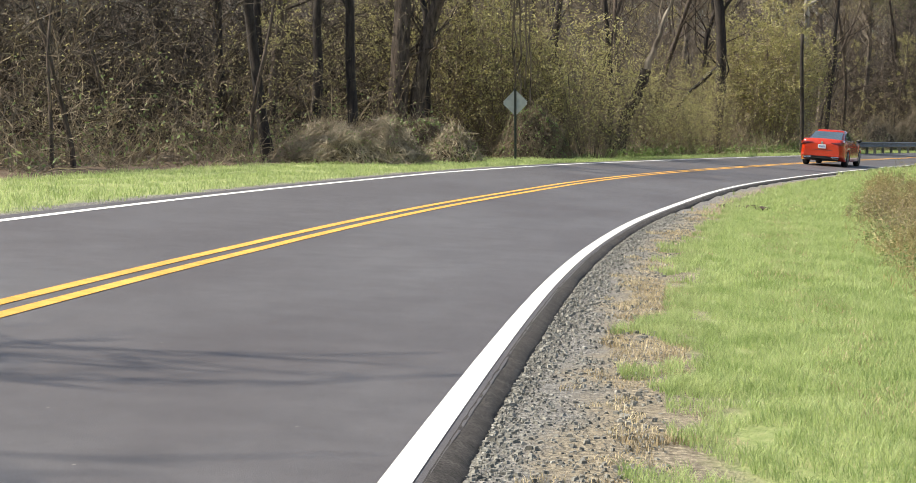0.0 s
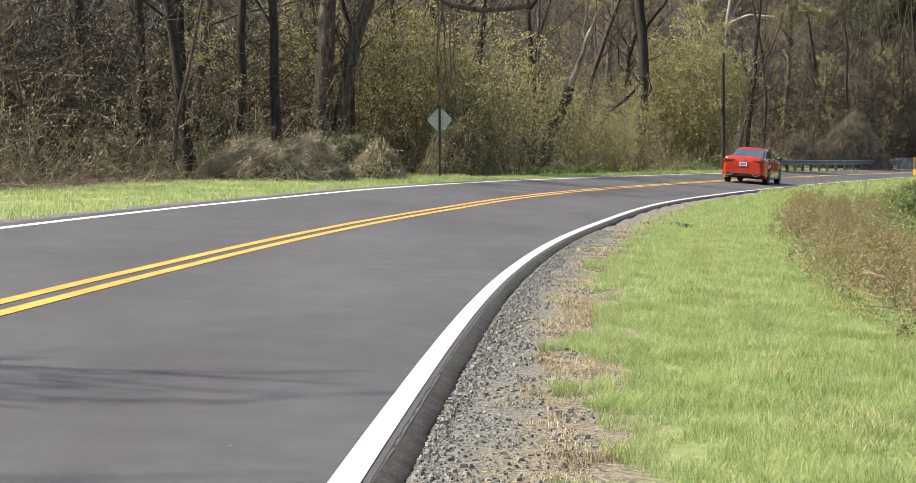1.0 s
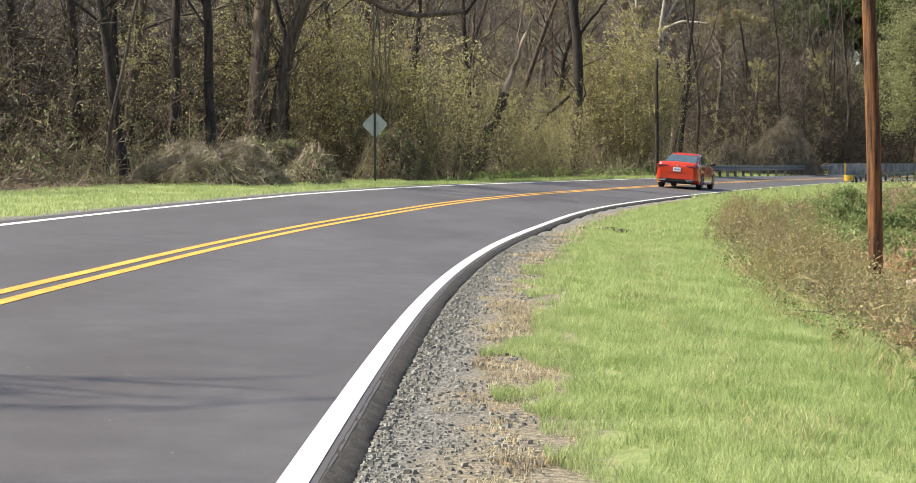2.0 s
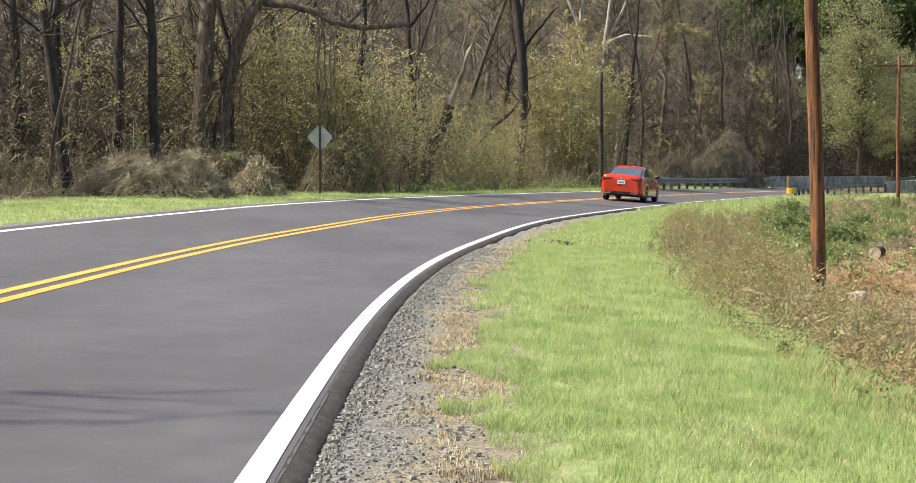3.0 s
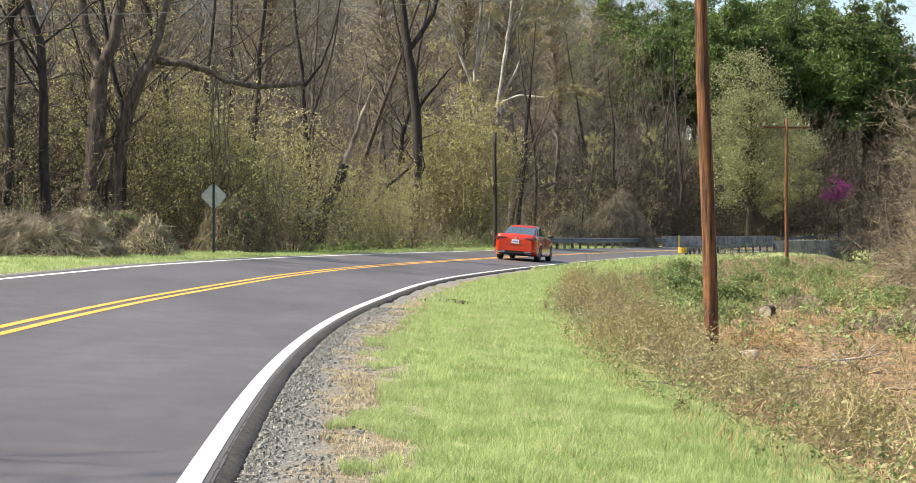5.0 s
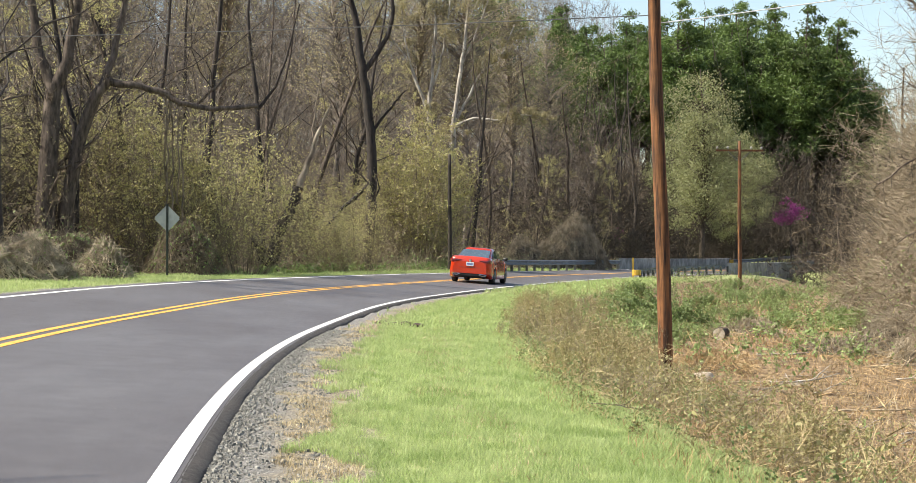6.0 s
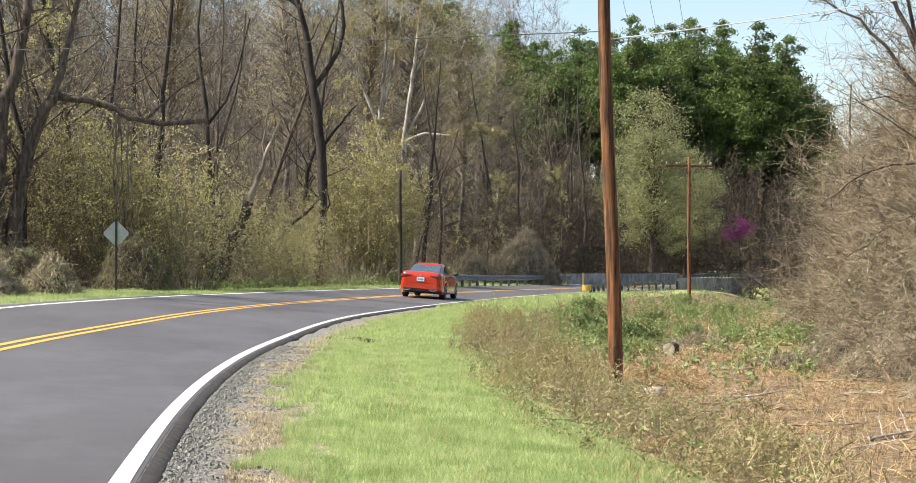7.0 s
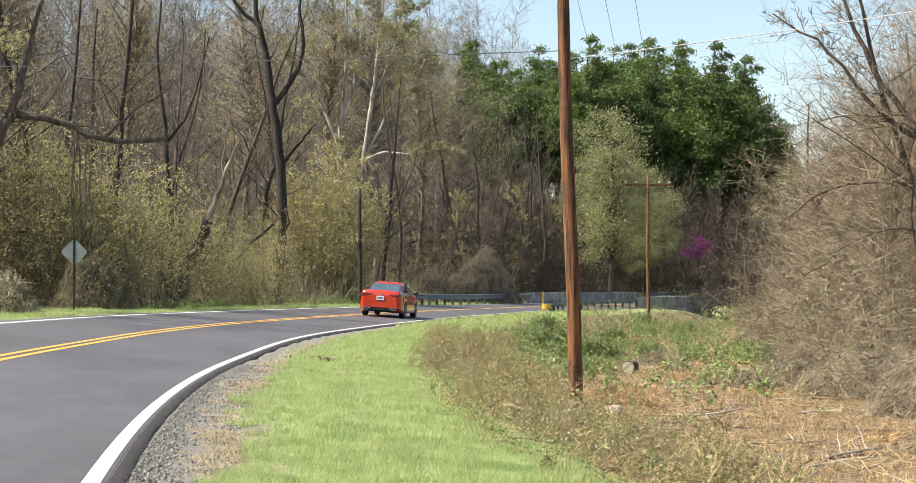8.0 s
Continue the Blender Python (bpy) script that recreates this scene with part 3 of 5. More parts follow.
def guard_rail(name, label, s0, s1, u, face, flare=0.0, drop=0.0):
    """W-beam rail on posts along the road; face: +1 if the rail faces the right."""
    t = thing(name, label, "guardrail")
    rows = []
    prof = [(0.0, -0.155), (0.05, -0.115), (0.05, -0.075), (0.0, -0.03), (0.0, 0.03), (0.05, 0.075), (0.05, 0.115), (0.0, 0.155)]
    prof = prof + [(a - 0.012, b) for a, b in prof[::-1]] + [prof[0]]
    for s in np.arange(s0, s1 + 0.01, 1.0):
        row = []
        uu = u + flare * max(0.0, 1 - (s - s0) / 8) ** 2
        for a, b in prof:
            x, y = place(s, uu + face * a)
            row.append((float(x), float(y), float(road_z(s + S0, np.clip(uu, -6, 0.3))) + 0.52 + b - drop * max(0.0, 1 - (s - s0) / 22)))
        rows.append(row)
    m = Mesh()
    m.grid(rows)
    part("rail", m, M_STEEL, t)
    for s in np.arange(s0 + 0.4, s1, 1.9):
        uu = u + flare * max(0.0, 1 - (s - s0) / 8) ** 2 - face * 0.16
        x, y = (float(v) for v in place(s, uu))
        z = float(road_z(s + S0, np.clip(uu, -6, 0.3)))
        p = Mesh()
        p.box((-0.075, -0.06, -1.0), (0.075, 0.06, 0.60 - drop * max(0.0, 1 - (s - s0) / 22)))
        ob = part("post", p, M_POST, t)
        ob.matrix_basis = pose(x, y, z, 0, 0, -15)
    # end piece with a yellow face
    x, y = (float(v) for v in place(s0 - 0.25, u + flare))
    z = float(road_z(s0 + S0, np.clip(u, -6, 0.3)))
    e = Mesh()
    e.grid([[(0.28 * math.sin(a), -0.30 * math.cos(a), h) for a in np.linspace(-1.5, 1.5, 9)] for h in (-0.17, 0.17)])
    e.grid([[(0.26 * math.sin(a), -0.27 * math.cos(a), h) for a in np.linspace(1.5, -1.5, 9)] for h in (-0.17, 0.17)])
    ob = part("end_piece", e, M_YPLASTIC, t, "yellow end marker")
    ob.matrix_basis = pose(x, y, z + 0.5 - drop, 0, 0, -15)
    return t


guard_rail("guardrail", "grey steel guardrail with yellow end outside the bend", 99, 128, -6.25, 1)
guard_rail("guardrail", "grey steel guardrail with yellow end approaching the bridge", 105.5, 133, 0.55, -1, 0.3, 0.17)
guard_rail("guardrail", "grey steel guardrail climbing beyond the bridge", 160, 230, -6.25, 1)
guard_rail("guardrail", "grey steel guardrail climbing beyond the bridge", 164, 230, 0.55, -1)


def parapet(label, s0, s1, u):
    t = thing("bridge_parapet", label, "bridge parapet")
    sgn = 1 if u > -2 else -1
    rows = []
    for s in np.arange(s0, s1 + 0.01, 1.0):
        zr = float(road_z(s + S0, np.clip(u, -6, 0.3)))
        rows.append([(*map(float, place(s, u + sgn * a)), zr + h) for a, h in ((0, -0.75), (0, 0.78), (0.03, 0.81), (0.27, 0.81), (0.3, 0.78), (0.3, -0.75), (0, -0.75))])
    m = Mesh()
    m.grid(rows)
    o = len(m.v)
    for r in (rows[0], rows[-1]):
        o = len(m.v)
        m.v.extend(r[:6])
        m.f.append(tuple(range(o, o + 6)))
    part("wall", m, M_CONCRETE, t)
    return t


parapet("weathered grey concrete bridge parapet", 128, 160, -6.3)
parapet("weathered grey concrete bridge parapet with dark streaks", 133, 164, 0.5)


def bridge_deck():
    m = Mesh()
    rows = []
    for s in np.arange(136, 157, 1.0):
        row = []
        for u, h in ((-6.7, -0.18), (0.75, -0.18), (0.75, -0.55), (-6.7, -0.55), (-6.7, -0.18)):
            row.append((*map(float, place(s, u)), float(road_z(s + S0, np.clip(u, -6, 0.3))) + h))
        rows.append(row)
    m.grid(rows)
    structure("bridge_deck", m, M_CONCRETE, "grey concrete bridge deck over the stream")


bridge_deck()


def marker_post():
    x, y = polar(9.0, 107.2)
    t = thing("marker_post", "yellow marker post at the guardrail's end", "marker post")
    t.matrix_basis = pose(x, y, land1(x, y))
    m = Mesh()
    m.box((-0.055, -0.012, -0.2), (0.055, 0.012, 1.3))
    part("blade", m, M_YPLASTIC, t)


marker_post()


# ---------------------------------------------------------------- woods: single trees that stand out
def tapered(rng, mesh, pts, r0, r1, sides=8, rough=0.0):
    """A limb through given points, rounded off between them."""
    p = np.array(pts, float)
    t = np.linspace(0, len(p) - 1, (len(p) - 1) * 4 + 1)
    q = np.stack([np.interp(t, np.arange(len(p)), p[:, i]) for i in range(3)], 1)
    for _ in range(2):
        q[1:-1] = (q[:-2] + 2 * q[1:-1] + q[2:]) / 4
    q[1:-1] += np.array([[rng.gauss(0, rough) for _ in range(3)] for _ in q[1:-1]])
    mesh.tube(q, np.linspace(r0, r1, len(q)), sides, False)
    return q


def formed_tree(name, label, head, dist, limbs, bark, twig, seed, spec, leaf_mat=None, sink=0.1):
    """A tree whose main limbs follow given lines: (radius at the foot, at the tip, points across, away and up)."""
    rng = random.Random(seed)
    x, y = polar(head, dist)
    t = thing(name, label, "tree", "roadside woods")
    t.matrix_basis = pose(x, y, land1(x, y) - sink, 0, 0, -head)
    wood, fine = Mesh(), Mesh()
    leaf = Mesh() if leaf_mat else None
    for r0, r1, pts in limbs:
        q = tapered(rng, wood, pts, r0, r1, 8, 0.03)
        L = float(np.linalg.norm(np.diff(q, axis=0), axis=1).sum())
        bough(rng, wood, fine, leaf, q, (r0 + r1) * 0.32, 0, L * 0.75, spec)
    part("trunk", wood, bark, t, smooth=True)
    part("crown", fine, twig, t)
    if leaf:
        part("leaves", leaf, leaf_mat, t)
    return t


HERO = dict(count=(9, 4, 5), ratio=0.34, bare=0.35, up=0.2, thin=0.012, leaves=0, leaf=0.05)
formed_tree("old_tree", "big twin-trunked grey tree with a long arching limb", -10.25, 62, [
    (0.43, 0.29, [(-0.2, 0, -0.3), (-0.15, 0, 3), (0.15, 0, 6.8)]),
    (0.23, 0.06, [(0.15, 0, 6.6), (-0.45, 0.2, 8.0), (-0.9, 0.4, 12), (-2.2, 0.5, 17)]),
    (0.26, 0.07, [(0.15, 0, 6.6), (0.75, -0.1, 7.9), (1.15, 0.2, 12), (1.0, 0.4, 18)]),
    (0.31, 0.19, [(0.45, 0.1, -0.3), (0.55, 0.1, 2.2), (0.95, 0, 4.6), (1.6, -0.2, 6.5), (2.05, -0.2, 6.95)]),
    (0.15, 0.08, [(2.0, -0.2, 6.95), (3.0, -0.4, 6.75), (4.0, -0.4, 6.55), (4.5, -0.5, 6.1), (5.6, -0.4, 6.0), (7.3, -0.3, 6.15)]),
    (0.16, 0.05, [(1.7, -0.2, 6.5), (2.3, 0.1, 8.2), (3.0, 0.3, 11.5), (4.6, 0.4, 16)]),
    (0.05, 0.015, [(5.0, -0.45, 6.05), (6.2, -0.2, 7.2), (7.4, 0, 7.9), (8.6, 0, 9.6)]),
], M_BARK, M_TWIG, 101, dict(HERO, count=(13, 6, 6)))
old_tree = bpy.data.objects["old_tree"]
for k, (vx, z0, z1) in enumerate(((4.0, 6.55, 1.6), (4.25, 6.4, 2.2), (4.6, 6.1, 1.2), (4.1, 6.5, 3.0), (4.45, 6.2, 2.6))):
    vm = Mesh()
    rv = random.Random(300 + k)
    vm.tube([(vx + rv.gauss(0, 0.05), -0.45 + rv.gauss(0, 0.05), z0 + (z1 - z0) * f) for f in np.linspace(0, 1, 9)], [0.03] * 9, 5)
    part("hanging_vine", vm, M_TWIG, old_tree)
leaning = formed_tree("leaning_tree", "leaning broken trunk with pale bare upper wood", -2.95, 76, [
    (0.30, 0.24, [(-0.25, 0, -0.4), (-0.05, 0, 0.9), (0.15, 0, 1.9), (0.75, 0, 2.9), (1.05, 0, 3.9)]),
    (0.16, 0.07, [(-0.35, 0.2, -0.4), (-0.65, 0.2, 0.8), (-1.0, 0.2, 1.6)]),
], M_DARKBARK, M_TWIG, 102, dict(HERO, count=(5, 4, 4)))
bare = Mesh()
tapered(random.Random(103), bare, [(1.04, 0, 3.8), (1.3, 0, 4.6), (1.65, 0, 5.5), (2.0, 0, 6.4), (2.4, 0, 7.4)], 0.19, 0.05, 8, 0.03)
tapered(random.Random(105), bare, [(1.7, 0, 5.6), (1.75, 0, 7.2), (2.0, -0.1, 8.6)], 0.05, 0.02, 6, 0.03)
part("bare_wood", bare, M_DEADWOOD, leaning, "pale barkless upper wood", True)
formed_tree("dark_tree", "thick crooked dark trunk with arching boughs", 0.15, 86, [
    (0.30, 0.24, [(-0.1, 0, -0.3), (0.1, 0, 2.2), (0.25, 0, 4.4), (0.2, 0, 6.0), (0.0, 0, 8.5)]),
    (0.24, 0.08, [(0.0, 0, 8.5), (-0.4, 0, 11.1), (-0.65, 0, 13.1), (-1.2, 0, 15), (-1.0, 0.2, 19)]),
    (0.15, 0.05, [(-0.25, 0, 10.0), (0.9, 0.1, 11.6), (1.35, 0.1, 13.2), (1.0, 0.2, 15), (1.6, 0.2, 18)]),
    (0.12, 0.04, [(-0.9, 0, 14.0), (-2.2, 0.1, 15.2), (-2.8, 0.2, 18)]),
    (0.13, 0.05, [(0.15, 0, 4.4), (-1.2, -0.1, 3.4), (-2.0, -0.1, 2.4)]),
    (0.09, 0.03, [(0.1, 0, 7.0), (1.2, 0.2, 8.4), (1.9, 0.3, 9.2)]),
], M_DARKBARK, M_TWIG, 116, dict(HERO, count=(9, 6, 6)))
for head, seed, tilt in ((-3.4, 104, -0.2), (-15.2, 106, 0.3), (-16.4, 107, -0.1), (-13.2, 113, 0.25), (-18.3, 114, -0.2), (-21.5, 115, 0.1)):
    formed_tree("dark_tree", "tall dark-barked tree with crooked boughs", head, 76 if head > -5 else 54, [
        (0.15 if head > -5 else 0.21, 0.10, [(0, 0, -0.3), (0.15, 0, 3), (tilt, 0, 8)]),
        (0.11, 0.03, [(tilt, 0, 8), (tilt - 0.4, 0.2, 10.5), (tilt - 0.1, 0.3, 15)]),
        (0.08, 0.03, [(tilt, 0, 7.2), (tilt + 1.1, 0.1, 8.6), (tilt + 1.9, 0.2, 12)]),
    ], M_DARKBARK, M_TWIG, seed, HERO)
formed_tree("sycamore", "white-barked budding tree with several spreading trunks", 2.2, 128, [
    (0.25, 0.17, [(0.2, 0, -0.3), (0.1, 0, 6), (0, 0, 11.5)]),
    (0.15, 0.05, [(0, 0, 11.3), (-0.9, 0, 13.5), (-1.5, 0, 15.2), (-3.2, 0, 17.4), (-4.6, 0, 19)]),
    (0.17, 0.05, [(0, 0, 11.3), (0.2, 0, 14), (0.5, 0, 17), (0.6, 0.2, 21), (0.2, 0.3, 26)]),
    (0.09, 0.03, [(0.2, 0, 13), (1.1, 0, 16), (1.6, 0, 20), (2.4, 0, 24)]),
    (0.08, 0.03, [(-1.0, 0, 13.7), (-1.9, 0, 17), (-2.2, 0, 21), (-3.2, 0, 24)]),
], M_PALEBARK, M_BANK, 108, dict(HERO, count=(20, 7, 7), thin=0.018, leaves=4, leaf=0.075), M_CATKIN)
formed_tree("sycamore", "white-barked budding tree with a long level bough", 3.0, 127, [
    (0.27, 0.20, [(0, 0, -0.3), (0.05, 0, 6), (0, 0, 10.6)]),
    (0.18, 0.05, [(0, 0, 10.5), (0.6, 0, 14.5), (1.0, 0, 18), (1.5, 0, 21), (1.4, 0.2, 26)]),
    (0.13, 0.04, [(0.1, 0, 10.6), (1.2, 0, 12.6), (2.0, 0, 14.4), (3.4, 0, 15.2), (4.6, 0, 18)]),
    (0.13, 0.03, [(0.1, 0, 10.4), (1.6, -0.2, 11.1), (3.6, -0.3, 10.7), (5.2, -0.4, 11.3), (6.6, -0.4, 11.0)]),
    (0.07, 0.03, [(0.7, 0, 15), (2.2, 0, 18.5), (3.4, 0, 22), (4.2, 0, 24)]),
], M_PALEBARK, M_BANK, 109, dict(HERO, count=(20, 7, 7), thin=0.018, leaves=4, leaf=0.075), M_CATKIN)

# ---------------------------------------------------------------- twig arrays
def spikes(A, B, r):
    """Arrays of pointed three-sided twigs from A to B."""
    d = B - A
    w = np.cross(d, (0.37, 0.61, 0.70))
    w *= (r / (np.linalg.norm(w, axis=1) + 1e-9))[:, None]
    v = np.cross(d, w)
    v *= (r / (np.linalg.norm(v, axis=1) + 1e-9))[:, None]
    V = np.stack([A + w, A - w * 0.5 + v * 0.87, A - w * 0.5 - v * 0.87, B], 1).reshape(-1, 3)
    i = np.arange(len(A))[:, None, None] * 4
    F = (i + np.array([[0, 1, 3], [1, 2, 3], [2, 0, 3]])[None]).reshape(-1, 3)
    return V, F


def slivers(A, B, r, rng):
    """Arrays of thin tapering twigs, one face each."""
    d = B - A
    w = np.cross(d, rng.normal(0, 1, A.shape))
    w *= (r / (np.linalg.norm(w, axis=1) + 1e-9))[:, None]
    V = np.stack([A - w, A + w, B + w * 0.4, B - w * 0.4], 1).reshape(-1, 3)
    return V, np.arange(len(A))[:, None] * 4 + np.arange(4)[None]


def array_mesh(name, V, F, mat):
    me = bpy.data.meshes.new(name)
    me.from_pydata(V.tolist(), [], F.tolist())
    me.materials.append(mat)
    return me


def leaf_cloud(c, size, rng, narrow=0.55):
    """One pointed four-sided leaf at each place."""
    a = rng.normal(0, 1, c.shape)
    b = np.cross(a, rng.normal(0, 1, c.shape))
    a *= (size * rng.uniform(0.6, 1.3, len(c)) / np.linalg.norm(a, axis=1))[:, None]
    b *= (size * narrow * rng.uniform(0.7, 1.2, len(c)) / np.linalg.norm(b, axis=1))[:, None]
    return np.stack([c - a, c - b, c + a, c + b], 1).reshape(-1, 3), np.arange(len(c))[:, None] * 4 + np.arange(4)[None]


# ---------------------------------------------------------------- budding bushes: stems that fan out from one foot
def fan_bush(label, seed, height, width, stems, leaf_mat, twig_mat, leaf, per, narrow_foot=0.25, name="budding_bush", category="shrub", group="roadside woods"):
    rng = np.random.default_rng(seed)
    t = thing(name, label, category, group)
    a = rng.uniform(0, 2 * np.pi, stems)
    q = np.sqrt(rng.random(stems))
    foot = np.stack([np.cos(a) * q * width * narrow_foot * 0.5, np.sin(a) * q * width * narrow_foot * 0.5, np.full(stems, -0.2)], 1)
    lobe = 1 + 0.16 * np.sin(a * 3 + seed) + 0.10 * np.sin(a * 5 + 2 * seed)
    tall = height * (1 - 0.55 * q ** 2.2) * rng.uniform(0.72, 1.04, stems) * (1 + 0.06 * np.sin(a * 2 + seed))
    tip = np.stack([np.cos(a) * q * width * 0.5 * lobe, np.sin(a) * q * width * 0.5 * lobe, tall], 1)
    mid = foot + (tip - foot) * 0.5 + np.stack([np.cos(a), np.sin(a), np.zeros(stems)], 1) * (0.06 * width * q)[:, None] + rng.normal(0, 0.02 * width, foot.shape)
    r = 0.0035 * height * rng.uniform(0.6, 1.3, stems)
    V1, F1 = spikes(np.concatenate([foot, mid]), np.concatenate([mid + (mid - foot) * 0.05, tip]), np.concatenate([r * 1.2, r * 0.9]))
    n = 26
    k = np.repeat(np.arange(stems), n)
    f = rng.uniform(0.22, 1.0, len(k))
    st = np.where((f < 0.5)[:, None], foot[k] + (mid - foot)[k] * (2 * f)[:, None], mid[k] + (tip - mid)[k] * (2 * f - 1)[:, None])
    way = rng.normal(0, 1, st.shape) * (1, 1, 0.55) + (0, 0, 0.75)
    way /= np.linalg.norm(way, axis=1)[:, None]
    L = height * 0.15 * rng.uniform(0.4, 1.2, len(k)) * (1.25 - 0.6 * f)
    en = st + way * L[:, None]
    j = np.repeat(np.arange(len(k)), 3)
    s2 = st[j] + (en - st)[j] * rng.uniform(0.2, 1.0, len(j))[:, None]
    w2 = way[j] + rng.normal(0, 0.55, s2.shape)
    e2 = s2 + w2 * (L[j] * rng.uniform(0.25, 0.55, len(j)))[:, None]
    V2, F2 = slivers(np.concatenate([st, s2]), np.concatenate([en, e2]), np.concatenate([np.full(len(k), max(0.0011 * height, 0.0028)), np.full(len(j), max(0.0008 * height, 0.002))]), rng)
    me = bpy.data.meshes.new("crown")
    me.from_pydata(np.concatenate([V1, V2]).tolist(), [], F1.tolist() + (F2 + len(V1)).tolist())
    me.materials.append(twig_mat)
    part("crown", me, None, t)
    m = np.repeat(np.arange(len(e2)), per)
    keep = rng.random(len(m)) < np.clip(0.2 + 1.3 * (e2[m, 2] / height), 0, 1) * rng.uniform(0.4, 1.0, len(k))[j][m]
    c = (s2[m] + (e2 - s2)[m] * rng.uniform(0.2, 1.05, len(m))[:, None] + rng.normal(0, leaf * 0.9, (len(m), 3)))[keep]
    V3, F3 = leaf_cloud(c, leaf, rng)
    part("leaves", array_mesh("leaves", V3, F3, leaf_mat), None, t)
    return t


rb = random.Random(8)
PROTO["bush"] = [fan_bush("rounded bush hazy with yellow-green spring buds", 61, 6.4, 5.0, 46, M_BUD, M_BANK, 0.05, 4),
                 fan_bush("spreading thin bush with yellow-green spring buds", 62, 6.0, 5.6, 40, M_BUD, M_BANK, 0.05, 3),
                 fan_bush("tall thin bush with sparse olive buds", 63, 7.4, 4.2, 34, M_BUD, M_BANK, 0.045, 3)]
for head, dist, sc in ((-4.0, 64.5, 0.92), (-5.4, 66, 1.0), (-6.9, 65, 1.05), (-8.2, 66, 1.12), (-2.0, 82, 0.8), (-9.6, 71, 1.15), (-12.2, 68, 1.15), (-14.5, 66, 1.0),
                       (-0.9, 92, 0.75), (0.1, 80, 0.62), (-1.1, 76, 0.6), (-5.0, 75, 1.3), (-11.2, 78, 1.35), (-7.6, 78, 1.35)):
    plant("bush", *polar(head, dist), sc, rb.uniform(0, 360), 0.1, rb)
PROTO["tall_bush"] = [fan_bush("big rounded yellow-green budding bush beside the dark pole", 64, 9.9, 7.6, 90, M_BUD, M_BANK, 0.07, 6, 0.3)]
plant("tall_bush", *polar(1.75, 101), 1.0, 20, 0.1, rb)


# ---------------------------------------------------------------- full crowns: clumps of small leaves on forking boughs
def crowned_tree(name, label, category, group, seed, height, r0, lobes, clumps, per, puff, leaf, bark, leaf_mat, narrow=0.55, flat=0.8):
    """lobes: centre across, away, up and radius; boughs run from the trunk to each clump."""
    rng = np.random.default_rng(seed)
    t = thing(name, label, category, group)
    trunk = Mesh()
    zs = np.linspace(-0.4, height * 0.96, 9)
    line = np.stack([0.012 * height * np.sin(zs * 0.35 + seed), 0.012 * height * np.cos(zs * 0.31 + seed), zs], 1)
    trunk.tube(line, np.linspace(r0, r0 * 0.15, 9), 7, False)
    lobes = np.array(lobes, float)
    pick = rng.choice(len(lobes), clumps, p=lobes[:, 3] ** 2 / (lobes[:, 3] ** 2).sum())
    v = rng.normal(0, 1, (clumps, 3))
    v /= np.linalg.norm(v, axis=1)[:, None]
    c = lobes[pick, :3] + v * (lobes[pick, 3] * rng.random(clumps) ** 0.3)[:, None] * (1, 1, flat)
    z0 = np.clip(c[:, 2] - np.hypot(c[:, 0], c[:, 1]) * rng.uniform(0.4, 0.9, clumps), height * 0.12, height * 0.93)
    root = np.stack([np.interp(z0, zs, line[:, i]) for i in range(3)], 1)
    V, F = spikes(root, c, np.full(clumps, r0 * 0.16))
    part("trunk", trunk, bark, t, smooth=True)
    part("crown", array_mesh("crown", V, F, bark), None, t)
    k = np.repeat(np.arange(clumps), per)
    size = puff * rng.uniform(0.55, 1.35, clumps)
    p = c[k] + rng.normal(0, 1, (len(k), 3)) * (size[k] * 0.6)[:, None] * (1, 1, 0.6)
    V, F = leaf_cloud(p, leaf, rng, narrow)
    part("foliage", array_mesh("foliage", V, F, leaf_mat), None, t)
    return t


pale = crowned_tree("pale_leaved_tree", "broad rounded tree in pale green young leaf", "tree", "roadside woods", 70, 16.5, 0.24,
                    [(0, 0, 13.2, 3.0), (-2.6, 0.5, 10.6, 2.6), (2.5, 0, 10.4, 2.7), (0.4, -1, 9.2, 3.2), (-2.0, 0, 6.8, 2.6), (2.4, 0.4, 6.4, 2.7), (0, 0.5, 4.6, 2.4)], 480, 52, 0.85, 0.09, M_BARK, M_PALELEAF)
PROTO["pale"] = [pale]
for head, dist, sc in ((11.3, 158, 1.15), (12.4, 170, 0.85), (10.4, 176, 0.8), (17.3, 190, 0.95)):
    plant("pale", *polar(head, dist), sc, head * 40, 0.1, rb)
PROTO["catkin"] = [crowned_tree("budding_tree", "tall tree hazy with tan-green catkins", "tree", "roadside woods", 72, 27, 0.26,
                                [(0, 0, 24, 3.0), (-3, 0.4, 20.5, 3.2), (3.1, 0, 20, 3.2), (0.3, 0.5, 17.5, 3.6), (-2.4, 0, 14.5, 2.8), (2.8, 0.3, 14, 2.8)], 520, 13, 0.85, 0.085, M_GREYTWIG, M_CATKIN)]
for head, dist, sc in ((1.9, 139, 0.98), (3.4, 142, 1.02), (4.9, 148, 0.98), (-0.9, 120, 0.9), (-4.6, 108, 0.85), (-8.6, 104, 0.8), (15.6, 215, 0.9), (6.2, 165, 0.85)):
    plant("catkin", *polar(head, dist), sc, head * 57, 0.1, rb)
